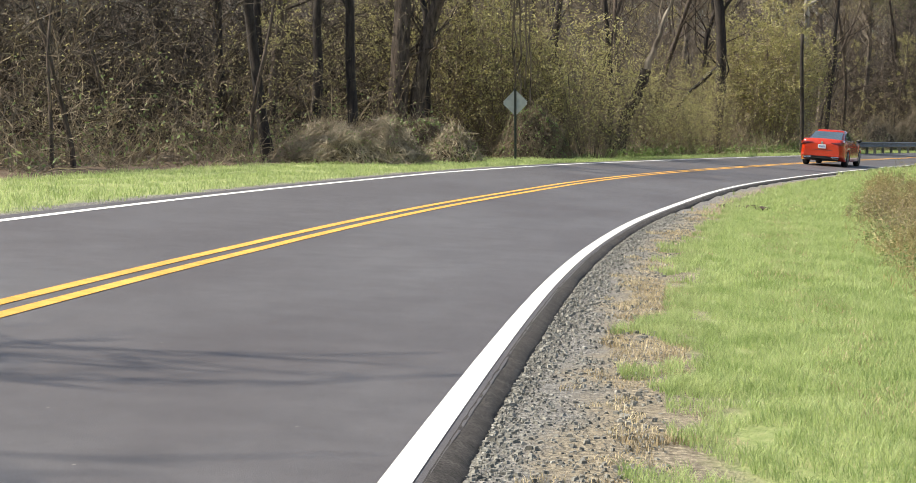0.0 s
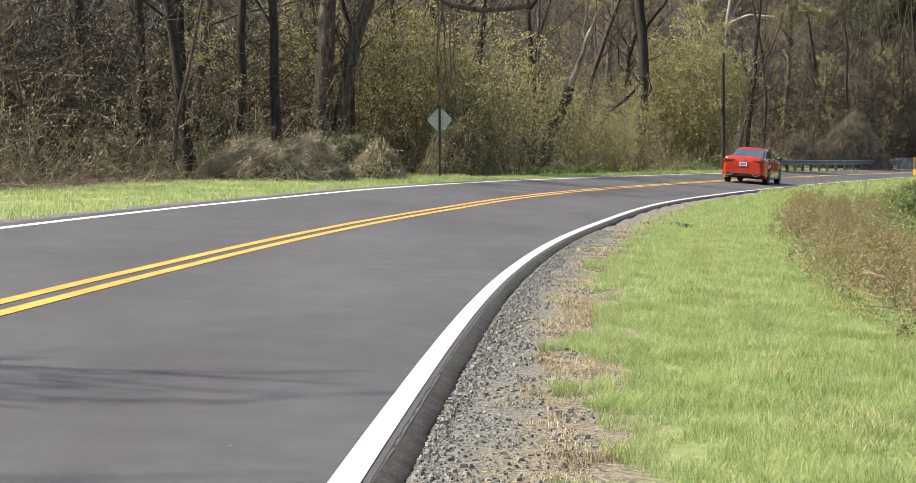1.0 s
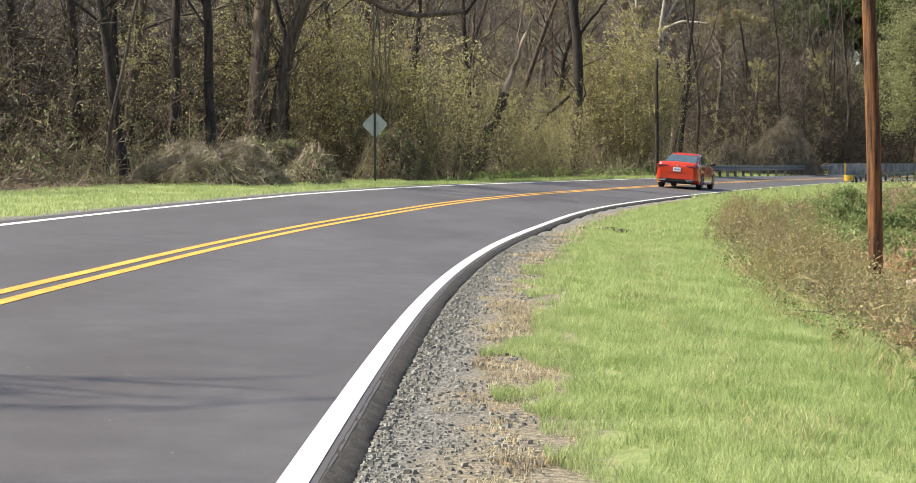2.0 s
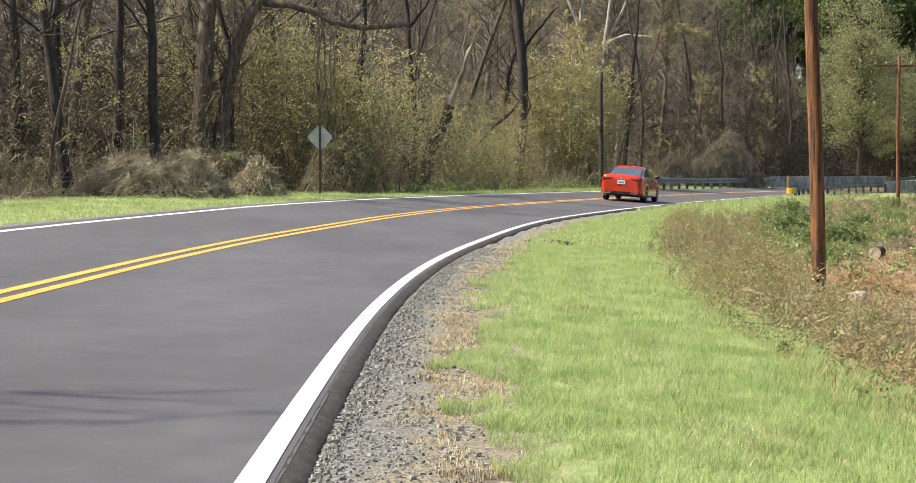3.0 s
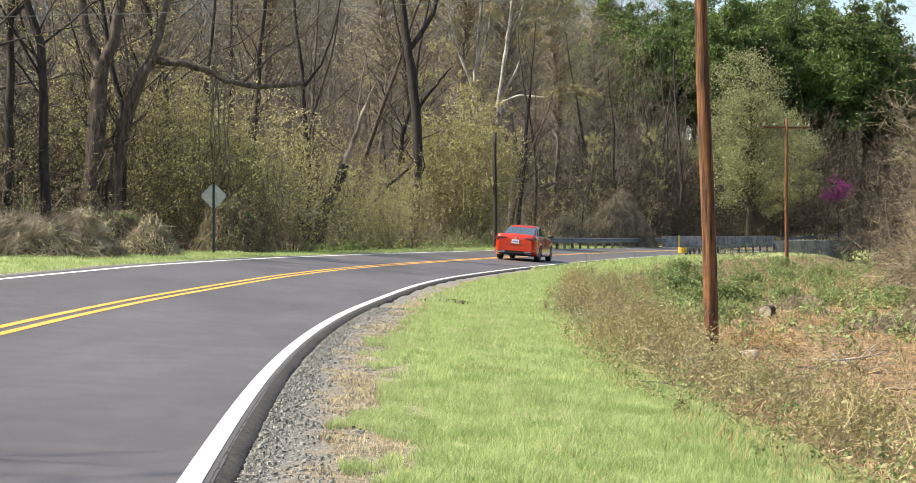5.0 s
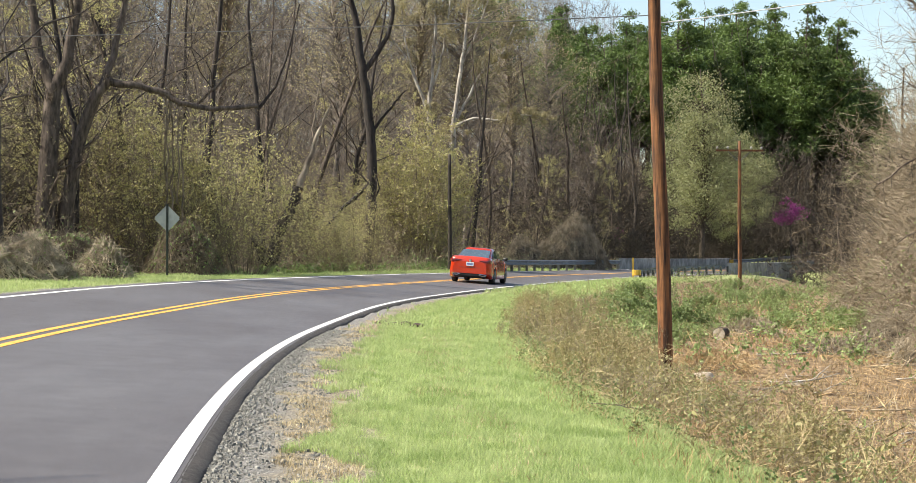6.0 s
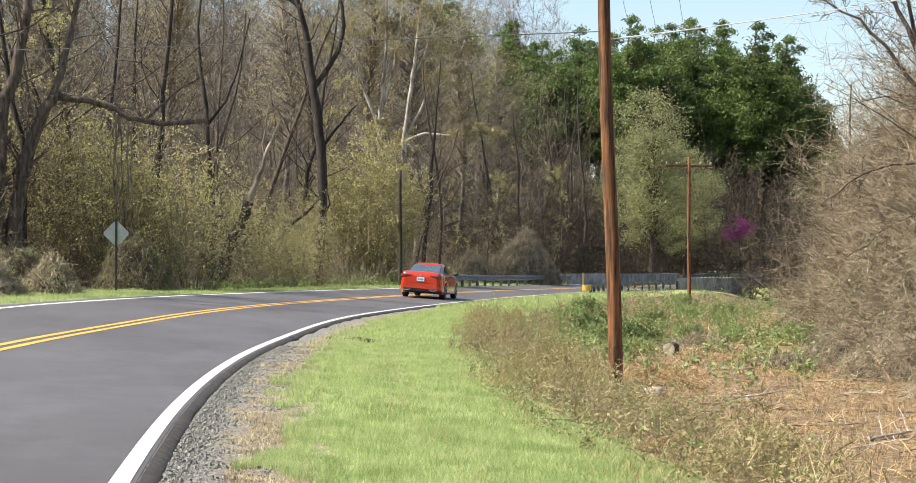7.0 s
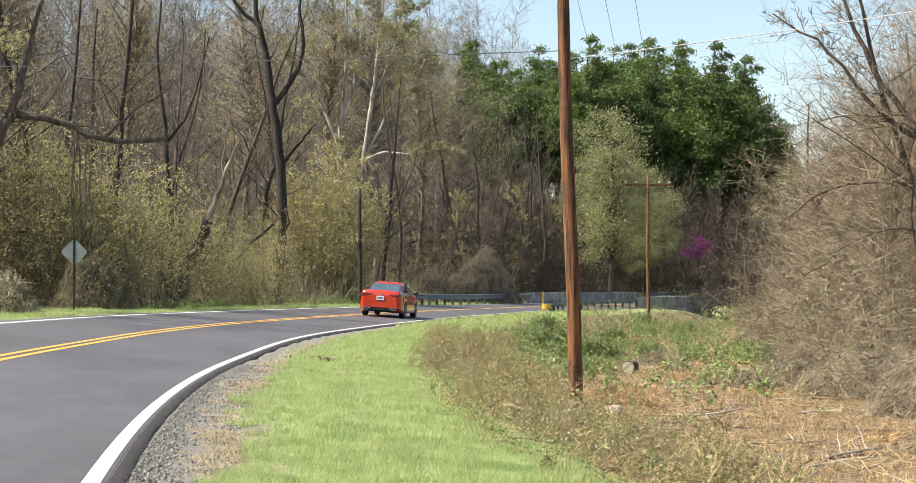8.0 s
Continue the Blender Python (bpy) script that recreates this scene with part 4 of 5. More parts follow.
PROTO["redbud"] = [crowned_tree("redbud_tree", "small tree in magenta blossom against dark woods", "tree", "roadside woods", 71, 7.0, 0.09,
                                [(0, 0, 5.6, 1.1), (-0.7, 0, 4.7, 0.9), (0.8, 0, 4.9, 0.9)], 46, 30, 0.4, 0.075, M_DARKBARK, M_REDBUD)]
plant("redbud", *polar(14.15, 163), 1.05, 0, 0.0, rb)
plant("redbud", *polar(8.55, 165), 0.55, 70, 0.1, rb)


# ---------------------------------------------------------------- pines on the hill
def pine(seed, height, girth):
    rng = random.Random(seed)
    lobes = []
    for i in range(9):
        f = i / 8
        z = height * (0.46 + 0.50 * f)
        w = girth * (0.75 + 0.4 * math.sin(math.pi * min(1, f * 1.1))) * (1 - 0.55 * f ** 2.5)
        for _ in range(3 if f < 0.9 else 1):
            a = rng.uniform(0, 2 * math.pi)
            q = w * rng.uniform(0.3, 0.85) * (f < 0.95)
            lobes.append((math.cos(a) * q, math.sin(a) * q, z + rng.uniform(-0.6, 0.6), w * rng.uniform(0.35, 0.6) + 0.3))
    return crowned_tree("pine_tree", "tall dark green pine with a rounded crown on the hill", "tree", "pines on the hill", seed, height, 0.30, lobes, 330, 44, 0.72, 0.26, M_BARK, M_PINE, 0.28, 0.75)


PROTO["pine"] = [pine(80, 27, 3.3), pine(81, 29, 2.9), pine(82, 25, 3.7)]
rp = random.Random(9)
for i in range(64):
    head = 5.9 + 11.0 * (i + rp.random()) / 64
    row = i % 3
    dist = (206, 228, 252)[row] + rp.uniform(-8, 8)
    x, y = polar(head, dist)
    top = 1.1 + dist * math.tan(radians(float(np.interp(head, [5.5, 7, 12.5, 15, 16, 17], [8.2, 8.6, 8.7, 8.2, 7.6, 6.4])))) * rp.uniform(0.86, 1.01)
    plant("pine", x, y, max(0.55, (top - land1(x, y)) / 28), rp.uniform(0, 360), 0.2, rp)
plant("pine", *polar(4.4, 215), 1.15, 30, 0.2, rp)


# ---------------------------------------------------------------- trees and shrubs on the inside of the bend
PROTO["bank"] = [tree_parts("bare_tree", "bare pale-twigged tree on the stream bank", "tree", 90 + i, 12, 0.13,
                            dict(WOODY, count=(17, 6, 6), ratio=0.42, bare=0.08, up=0.12, thin=0.009), M_BARK, M_BANK) for i in range(2)]
ri = random.Random(12)
for head, dist, sc, turn in ((19.8, 50, 0.95, 20), (21.8, 44, 1.0, 140), (18.6, 62, 0.85, 200), (17.6, 74, 0.8, 300), (16.9, 92, 0.8, 60), (20.5, 70, 1.0, 250),
                             (22.8, 56, 1.1, 10), (18.2, 88, 0.9, 100), (16.4, 120, 0.8, 180), (24.5, 48, 1.1, 80), (15.9, 135, 0.7, 10), (19.5, 105, 1.0, 330)):
    plant("bank", *polar(head, dist), sc, turn, 0.1, ri)
formed_tree("overhanging_tree", "big bare tree with drooping boughs over the stream bank", 22.6, 44, [
    (0.24, 0.16, [(0, 0, -0.3), (-0.1, 0, 3), (-0.2, 0, 5.2)]),
    (0.12, 0.025, [(-0.2, 0, 5.2), (-1.0, 0, 6.4), (-1.9, 0, 7.6), (-2.8, 0, 9.6), (-3.6, 0.2, 12)]),
    (0.08, 0.02, [(-0.8, 0, 6.2), (-2.0, -0.2, 6.9), (-3.2, -0.2, 8.6), (-4.6, -0.2, 9.6)]),
    (0.05, 0.015, [(-0.2, 0, 4.6), (-1.6, 0.2, 5.4), (-3.2, 0.2, 5.2), (-4.4, 0.2, 4.4)]),
    (0.045, 0.015, [(-0.15, 0, 3.6), (-1.4, -0.2, 4.2), (-2.8, -0.2, 3.8), (-3.9, -0.3, 2.9)]),
    (0.16, 0.04, [(-0.2, 0, 5.2), (0.4, 0, 8), (0.2, 0.2, 13)]),
], M_BARK, M_BANK, 117, dict(HERO, count=(26, 9, 8), thin=0.009, up=0.05, bare=0.2))
for _ in range(9):
    d = ri.uniform(42, 112)
    head = ri.uniform(np.interp(d, [38, 60, 112], [17.6, 16.6, 16.0]), 23)
    plant("dry", *polar(head, d), ri.uniform(0.5, 0.85), ri.uniform(0, 360), 0.1, ri)
# ---------------------------------------------------------------- vine mounds
def vine_mound(label, head, dist, w, d, h, strands, seed, mat=None, leaves=0, r=0.009):
    rng = random.Random(seed)
    x, y = polar(head, dist)
    t = thing("vine_mound", label, "shrub", "vine mounds")
    t.matrix_basis = pose(x, y, land1(x, y) - 0.08, 0, 0, -head)

    def skin(a, r):
        bump = 1 + 0.45 * noise.noise((math.cos(a) * r * 2.1 + seed, math.sin(a) * r * 2.1, 0.5)) + 0.12 * noise.noise((math.cos(a) * r * 6, math.sin(a) * r * 6, seed))
        return np.array([math.cos(a) * r * w / 2, math.sin(a) * r * d / 2, h * max(0.0, 1 - r ** 2.6) * bump])

    # solid dark-brown sheet under the strands, so the mound is opaque
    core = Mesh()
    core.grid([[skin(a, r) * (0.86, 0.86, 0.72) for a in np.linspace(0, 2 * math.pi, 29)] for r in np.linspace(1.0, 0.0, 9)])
    part("mound_body", core, M_MOUNDCORE, t, smooth=True)
    nr = np.random.default_rng(seed)
    n = strands * 4
    A, B = [], []
    for a, q, da, dq in zip(nr.uniform(0, 2 * math.pi, n), np.sqrt(nr.random(n)), nr.normal(0, 0.13, n), nr.normal(0, 0.10, n)):
        A.append(skin(a, q) * 0.97)
        B.append(skin(a + da, min(1.04, abs(q + dq))) + (0, 0, 0.03))
    A, B = np.array(A), np.array(B)
    V, F = slivers(A + nr.normal(0, 0.07, A.shape), B + nr.normal(0, 0.12, B.shape), np.full(n, r), nr)
    me = bpy.data.meshes.new("tangle")
    me.from_pydata(V.tolist(), [], F.tolist())
    me.materials.append(mat or M_VINE)
    tagged(part("tangle", me, None, t), kind="stuff")
    if leaves:
        lf = Mesh()
        for _ in range(leaves):
            a, r = rng.uniform(0, 2 * math.pi), math.sqrt(rng.random())
            leaf_at(rng, lf, skin(a, r) + np.array([0, 0, rng.uniform(0, 0.1)]), 0.06)
        part("leaves", lf, M_LEAF, t)


M_MOUNDCORE = material("dark_mound_core", (0.035, 0.026, 0.018), (0.16, 0.125, 0.085), 9, 0.95, 1.0, 22, coarse=0.3)
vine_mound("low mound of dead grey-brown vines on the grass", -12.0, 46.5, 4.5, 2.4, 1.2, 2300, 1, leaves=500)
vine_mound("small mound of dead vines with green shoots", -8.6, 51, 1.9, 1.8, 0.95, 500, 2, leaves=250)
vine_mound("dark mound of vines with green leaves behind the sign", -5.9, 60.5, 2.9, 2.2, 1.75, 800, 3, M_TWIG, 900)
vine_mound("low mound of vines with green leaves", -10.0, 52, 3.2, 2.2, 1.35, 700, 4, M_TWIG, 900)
vine_mound("tall heap of pale dead vines below the trees", 6.95, 124, 6.0, 4.0, 3.5, 1800, 5)
vine_mound("small heap of dead vines", 5.4, 124, 3.6, 3.0, 2.2, 600, 6)
vine_mound("mound of pale dead vines beside the stream", 17.9, 47, 3.4, 3.2, 1.1, 1500, 7, r=0.005)
vine_mound("mound of pale dead vines beside the stream", 19.9, 42, 4.2, 3.4, 1.3, 1800, 8, r=0.005)
vine_mound("mound of vines and young leaves by the bridge", 16.9, 72, 4.6, 4.0, 1.9, 1200, 9, leaves=900)
vine_mound("mound of pale dead vines on the bank", 22.4, 36, 4.0, 3.0, 1.2, 1500, 10, r=0.005)


rm = random.Random(77)
for k in range(9):
    ms, mu = rm.uniform(24, 62), rm.uniform(6.6, 12.5)
    mx, my = (float(v) for v in place(ms, mu))
    vine_mound("low hummock of matted dead stalks in cut brush", math.degrees(math.atan2(mx, my)), math.hypot(mx, my), rm.uniform(1.4, 2.8), rm.uniform(1.2, 2.0), rm.uniform(0.2, 0.36), 420, 20 + k,
               rm.choice((M_STRAW, M_VINE, M_DRYTWIG)), rm.choice((0, 0, 160)), 0.006)


# ---------------------------------------------------------------- grass, brush, stones (uncountable)
def scatter(rng, n, s0, s1, u0, u1):
    s, u = rng.uniform(s0, s1, n), rng.uniform(u0, u1, n)
    x, y = place(s, u)
    return s, u, x, y


def blades(name, label, fields, mat, seed, patch=None):
    """Bent three-triangle blades over stretches: (count, s0, s1, u0, u1, low, high, width)."""
    rng = np.random.default_rng(seed)
    V, F = [], []
    o = 0
    for n, s0, s1, u0, u1, lo, hi, wd in fields:
        s, u, x, y = scatter(rng, n, s0, s1, u0, u1)
        if patch:
            keep = np.array([0.8 * noise.noise((a * 1.5, b * 0.8, seed)) + 0.7 * noise.noise((a * 5.1, b * 2.6, seed)) for a, b in zip(x, y)])
            edge = np.clip(np.minimum(u - u0, u1 - u) / 0.6, 0, 1) * 0.95 - 0.5
            k = keep + edge > patch
            x, y, keep = x[k], y[k], keep[k]
        else:
            keep = np.zeros(len(x))
        z = land(x, y)
        n = len(x)
        h = rng.uniform(lo, hi, n) * (1 + 0.5 * np.clip(keep, -0.6, 0.8))
        a = rng.uniform(0, 2 * np.pi, n)
        b = rng.uniform(0, 2 * np.pi, n)
        bend = h * rng.uniform(0.2, 1.2, n)
        wx, wy = np.cos(a) * wd, np.sin(a) * wd
        bx, by = np.cos(b) * bend, np.sin(b) * bend
        P = np.stack([np.stack([x - wx, y - wy, z - 0.01], 1), np.stack([x + wx, y + wy, z - 0.01], 1),
                      np.stack([x + bx * 0.35 + wx * 0.8, y + by * 0.35 + wy * 0.8, z + h * 0.6], 1), np.stack([x + bx * 0.35 - wx * 0.8, y + by * 0.35 - wy * 0.8, z + h * 0.6], 1),
                      np.stack([x + bx, y + by, z + h], 1)], 1).reshape(-1, 3)
        V.append(P)
        i = o + np.arange(n) * 5
        F += list(zip(i, i + 1, i + 2, i + 3)) + list(zip(i + 3, i + 2, i + 4))
        o += n * 5
    me = bpy.data.meshes.new(name)
    me.from_pydata(np.concatenate(V), [], [tuple(map(int, f)) for f in F])
    me.materials.append(mat)
    tagged(new(name, me), label, "grass", kind="stuff")


blades("grass_verge", "bright green spring grass on the verge", [
    (140000, 4, 14, 0.88, 4.2, 0.018, 0.066, 0.0018), (100000, 14, 30, 0.9, 4.3, 0.02, 0.075, 0.0029), (40000, 30, 60, 0.8, 4.2, 0.035, 0.10, 0.0065),
    (13000, 60, 112, 0.4, 3.6, 0.06, 0.16, 0.016)], M_GRASS, 21, -0.28)
blades("grass_tufts", "thin tufts of grass in the gravel shoulder", [
    (46000, 4, 14, 0.5, 1.35, 0.015, 0.06, 0.002), (26000, 14, 26, 0.45, 1.4, 0.02, 0.075, 0.0026), (6000, 26, 50, 0.4, 1.3, 0.04, 0.09, 0.006)], M_GRASS, 22, 0.3)
blades("grass_strip", "green grass strip below the woods", [
    (52000, 14, 70, -11.6, -6.3, 0.03, 0.10, 0.0048), (17000, 70, 125, -10.2, -6.4, 0.05, 0.14, 0.014)], M_GRASS, 23, -0.45)
blades("dead_grass", "pale dead grass on the shoulder and verge", [
    (36000, 4, 16, 0.3, 1.2, 0.006, 0.028, 0.0018), (16000, 16, 34, 0.3, 1.25, 0.008, 0.035, 0.003), (26000, 7, 42, 1.5, 2.5, 0.012, 0.05, 0.0026)], M_PALESTRAW, 25, 0.05)
blades("dry_grass", "dry straw-coloured grass and stalks", [
    (14000, 6, 30, 2.6, 6.0, 0.03, 0.10, 0.0025), (26000, 9, 45, 3.8, 15, 0.03, 0.13, 0.0045), (10000, 45, 110, 3.8, 16, 0.05, 0.2, 0.010)], M_STRAW, 24, 0.12)


def brush(name, label, fields, mat, seed, leaf_mat=None, leaf=0.03, low=0.35, high=1.0):
    """Arching thin stems, with leaves on some: (count, s0, s1, u0, u1, low, high, radius, leaves a stem)."""
    rng = random.Random(seed)
    nr = np.random.default_rng(seed)
    m, lf = Mesh(), Mesh()
    for n, s0, s1, u0, u1, lo, hi, r, leaves in fields:
        s, u, x, y = scatter(nr, n, s0, s1, u0, u1)
        z = land(x, y)
        for a, b, c in zip(x, y, z):
            dens = noise.noise((a * 0.55, b * 0.55, seed * 1.7))
            if dens < rng.uniform(-0.25, 0.22):
                continue
            L = rng.uniform(lo, hi) * (1 + 0.5 * dens)
            d = np.array([rng.gauss(0, 0.6), rng.gauss(0, 0.6), rng.uniform(low, high)])
            q = wander(rng, (a, b, c - 0.03), d / np.linalg.norm(d), L, 3, 0.28, -0.12)
            m.tube(q, [r, r * 0.85, r * 0.6, r * 0.3], 3, False)
            for _ in range(leaves):
                k = rng.random() * 3
                i = min(int(k), 2)
                leaf_at(rng, lf, q[i] + (q[i + 1] - q[i]) * (k - i) + np.array([rng.gauss(0, 0.02) for _ in range(3)]), leaf)
    root = new(name, m.data(name, mat))
    tagged(root, label, "brush", kind="stuff")
    if lf.v:
        tagged(part("brush_leaves", lf, leaf_mat, root), kind="stuff")


brush("verge_brush", "brown brambles and dead weeds along the verge's edge", [
    (2800, 16, 48, 3.5, 6.4, 0.2, 0.7, 0.0045, 2), (1800, 7, 18, 3.6, 7.0, 0.15, 0.6, 0.003, 2), (3000, 48, 114, 3.3, 9.5, 0.3, 0.9, 0.007, 2), (1500, 104, 132, 1.7, 9.5, 0.3, 0.8, 0.010, 1)], M_WEED, 31, M_OLIVE, 0.022)
brush("bramble", "green bramble leaves over the bank", [
    (900, 40, 66, 4.4, 6.8, 0.3, 0.8, 0.006, 16), (900, 62, 132, 4.0, 11, 0.3, 0.7, 0.008, 10), (900, 34, 100, 6, 14, 0.2, 0.55, 0.006, 10), (1000, 106, 134, 1.7, 9, 0.3, 0.8, 0.01, 14), (350, 12, 34, 5, 8, 0.2, 0.5, 0.004, 5)], M_TWIG, 32, M_LEAF, 0.048)
brush("cut_brush", "heap of cut dry stalks and sticks on the ground", [
    (6500, 10, 50, 5.6, 16, 0.2, 0.8, 0.0055, 0), (1500, 50, 100, 7, 17, 0.4, 1.2, 0.012, 0), (260, 14, 48, 6.5, 16, 0.6, 1.5, 0.009, 0)], M_STRAW, 33, low=0.0, high=0.45)
brush("wood_edge_brush", "dry undergrowth below the trees", [
    (3800, 18, 70, -15, -12.0, 0.4, 1.6, 0.010, 1), (3600, 70, 135, -12, -8.2, 0.5, 1.8, 0.014, 2)], M_DRYTWIG, 34, M_LEAF, 0.07)


def stones():
    """Crushed stones of uneven shape, thickest beside the asphalt."""
    nr = np.random.default_rng(41)
    n = 22000
    s = 4 + 24 * nr.random(n) ** 1.5
    u = 0.17 + 0.70 * nr.random(n) ** 2.3
    x, y = place(s, u)
    z = land(x, y)
    r = 0.0035 + 0.0135 * nr.random(n) ** 5 + 0.0001 * s
    corner = np.array(list(itertools.product((-1, 1), (-1, 1), (-1, 1))), float)
    P = corner[None] * nr.uniform(0.45, 1.15, (n, 8, 3)) * (1, 0.8, 0.6)
    top = corner[None, :, 2:] > 0
    P[..., :2] *= np.where(top, 0.7, 1.0)
    ang = nr.uniform(0, np.pi, n)
    ca, sa = np.cos(ang)[:, None], np.sin(ang)[:, None]
    V = np.stack([x[:, None] + r[:, None] * (P[..., 0] * ca - P[..., 1] * sa), y[:, None] + r[:, None] * (P[..., 0] * sa + P[..., 1] * ca),
                  z[:, None] + r[:, None] * (P[..., 2] + 0.2)], 2).reshape(-1, 3)
    quads = np.array(((0, 1, 3, 2), (4, 6, 7, 5), (0, 4, 5, 1), (2, 3, 7, 6), (0, 2, 6, 4), (1, 5, 7, 3)))
    F = (np.arange(n)[:, None, None] * 8 + quads[None]).reshape(-1, 4)
    tagged(new("gravel", array_mesh("gravel", V, F, M_STONE)), "loose grey crushed gravel along the road edge", "gravel", kind="stuff")


M_STONE = material("crushed_stone", (0.12, 0.118, 0.105), (0.37, 0.36, 0.32), 20, 0.9, piece=0.5)
stones()


# ---------------------------------------------------------------- small things on the ground
def fallen_branch(label, x, y, length, r, turn, seed, mat):
    rng = random.Random(seed)
    t = thing("fallen_branch", label, "branch", "fallen branches")
    t.matrix_basis = pose(x, y, land1(x, y) + r * 0.6, 0, 0, turn)
    m = Mesh()
    q = wander(rng, (0, 0, 0), (1, 0, 0.06), length, 7, 0.09)
    q[:, 2] = np.abs(q[:, 2]) * 0.5 + 0.02
    m.tube(q, np.linspace(r, r * 0.35, 8), 6)
    part("stem", m, mat, t, smooth=True)
    for i in (2, 4, 5):
        tw = Mesh()
        w = wander(rng, q[i], (0.6, rng.choice((-1, 1)) * 0.6, 0.5), length * 0.3, 4, 0.2)
        tw.tube(w, np.linspace(r * 0.5, r * 0.2, 5), 5)
        part("twig", tw, mat, t)


fallen_branch("thin dark fallen branch lying on the verge", *polar(7.4, 15.6), 0.9, 0.007, -62, 1, M_BARK)
fallen_branch("thin bleached branch lying in dry brush", *polar(13.4, 33.5), 1.6, 0.03, 15, 2, M_PALEBARK)
fallen_branch("bleached broken branch in cut brush", *polar(13.0, 43), 1.3, 0.04, -20, 3, M_PALEBARK)
fallen_branch("bleached branch among dry stalks", *polar(18.2, 26), 1.7, 0.03, 40, 4, M_PALEBARK)
fallen_branch("thin dry branch among cut stalks", *polar(15.4, 27), 1.5, 0.02, 12, 5, M_DRYTWIG)


def lump(name, label, category, x, y, size, mat, seed):
    rng = random.Random(seed)
    bm = bmesh.new()
    bmesh.ops.create_icosphere(bm, subdivisions=3, radius=1)
    for v in bm.verts:
        k = 1 + 0.3 * noise.noise(v.co * 1.3 + Vector((seed, 0, 0))) + 0.12 * noise.noise(v.co * 4)
        v.co = Vector((v.co.x * size[0], v.co.y * size[1], v.co.z * size[2])) * k
    me = bpy.data.meshes.new(name)
    bm.to_mesh(me)
    bm.free()
    me.materials.append(mat)
    me.shade_smooth()
    ob = tagged(new(name, me), label, category)
    ob.matrix_basis = pose(x, y, land1(x, y) + size[2] * 0.3, 0, 0, rng.uniform(0, 90))


M_SOIL = material("dark_soil", (0.03, 0.022, 0.016), (0.12, 0.085, 0.06), 14, 0.95, 1.0, 40)
M_ROCK = material("pale_rock", (0.28, 0.23, 0.17), (0.55, 0.48, 0.38), 6, 0.9, 0.5, 25)
for k, (du, ds) in enumerate(((0, 0), (0.22, 0.35), (-0.2, 0.6), (0.4, -0.2))):
    cx, cy = polar(1.0, 30.8)
    lump("dirt_clod", "dark clod of soil at the shoulder's edge", "soil", cx + du, cy + ds, (0.12, 0.12, 0.045), M_SOIL, 5 + k)
lump("rock", "pale weathered stone in cut brush", "rock", *polar(11.3, 31.5), (0.26, 0.2, 0.15), M_ROCK, 2)
lump("rock", "low pale stone among dry stalks", "rock", *polar(14.4, 34), (0.2, 0.16, 0.1), M_ROCK, 3)


PROTO["weed"] = [fan_bush("dense clump of olive-brown weeds at the verge's edge", 65, 0.75, 1.1, 34, M_OLIVE, M_WEED, 0.017, 2, 0.5, "weed_clump", "weeds", "weed clumps"),
                 fan_bush("twiggy clump of dry brown weeds", 66, 0.85, 0.9, 30, M_OLIVE, M_WEED, 0.014, 1, 0.5, "weed_clump", "weeds", "weed clumps"),
                 fan_bush("greyish clump of withered stalks", 67, 0.6, 1.2, 36, M_OLIVE, M_VINE, 0.015, 1, 0.6, "weed_clump", "weeds", "weed clumps")]
PROTO["bramble"] = [fan_bush("leafy green bramble bush on the bank", 68, 0.85, 1.5, 40, M_LEAF, M_TWIG, 0.034, 3, 0.7, "bramble_bush", "shrub", "bramble bushes"),
                    fan_bush("low spreading green bramble bush", 69, 0.6, 1.7, 40, M_LEAF, M_VINE, 0.03, 2, 0.7, "bramble_bush", "shrub", "bramble bushes")]
rk = random.Random(55)
for _ in range(52):
    ks = 10 + 50 * rk.random() ** 0.8
    ku = 3.5 + 1.9 * rk.random() + 0.25 * math.sin(ks * 0.8)
    plant("weed", *(float(v) for v in place(ks, ku)), rk.uniform(0.45, 1.1), rk.uniform(0, 360), 0.02, rk)
for _ in range(20):
    ks, ku = rk.uniform(44, 125), rk.uniform(3.8, 11)
    plant("bramble", *(float(v) for v in place(ks, ku)), rk.uniform(0.6, 1.25), rk.uniform(0, 360), 0.02, rk)
for hd, ds, sc in ((9.0, 56, 1.3), (9.6, 55, 1.2), (10.6, 54, 1.25), (11.2, 53, 1.1), (8.6, 60, 1.1), (16.2, 62, 1.5), (15.6, 66, 1.4), (16.8, 56, 1.3)):
    plant("bramble", *polar(hd, ds), sc, rk.uniform(0, 360), 0.02, rk)
for k in range(30):
    ks, ku = rk.uniform(14, 42), rk.uniform(6.0, 13)
    kind, mat = rk.choice((("bleached stick lying in cut brush", M_PALEBARK), ("dry brown stick among cut stalks", M_DRYTWIG), ("grey dead stick in cut brush", M_DEADWOOD)))
    fallen_branch(kind, *(float(v) for v in place(ks, ku)), rk.uniform(0.5, 1.5), rk.uniform(0.008, 0.022), rk.uniform(-50, 70), 60 + k, mat)


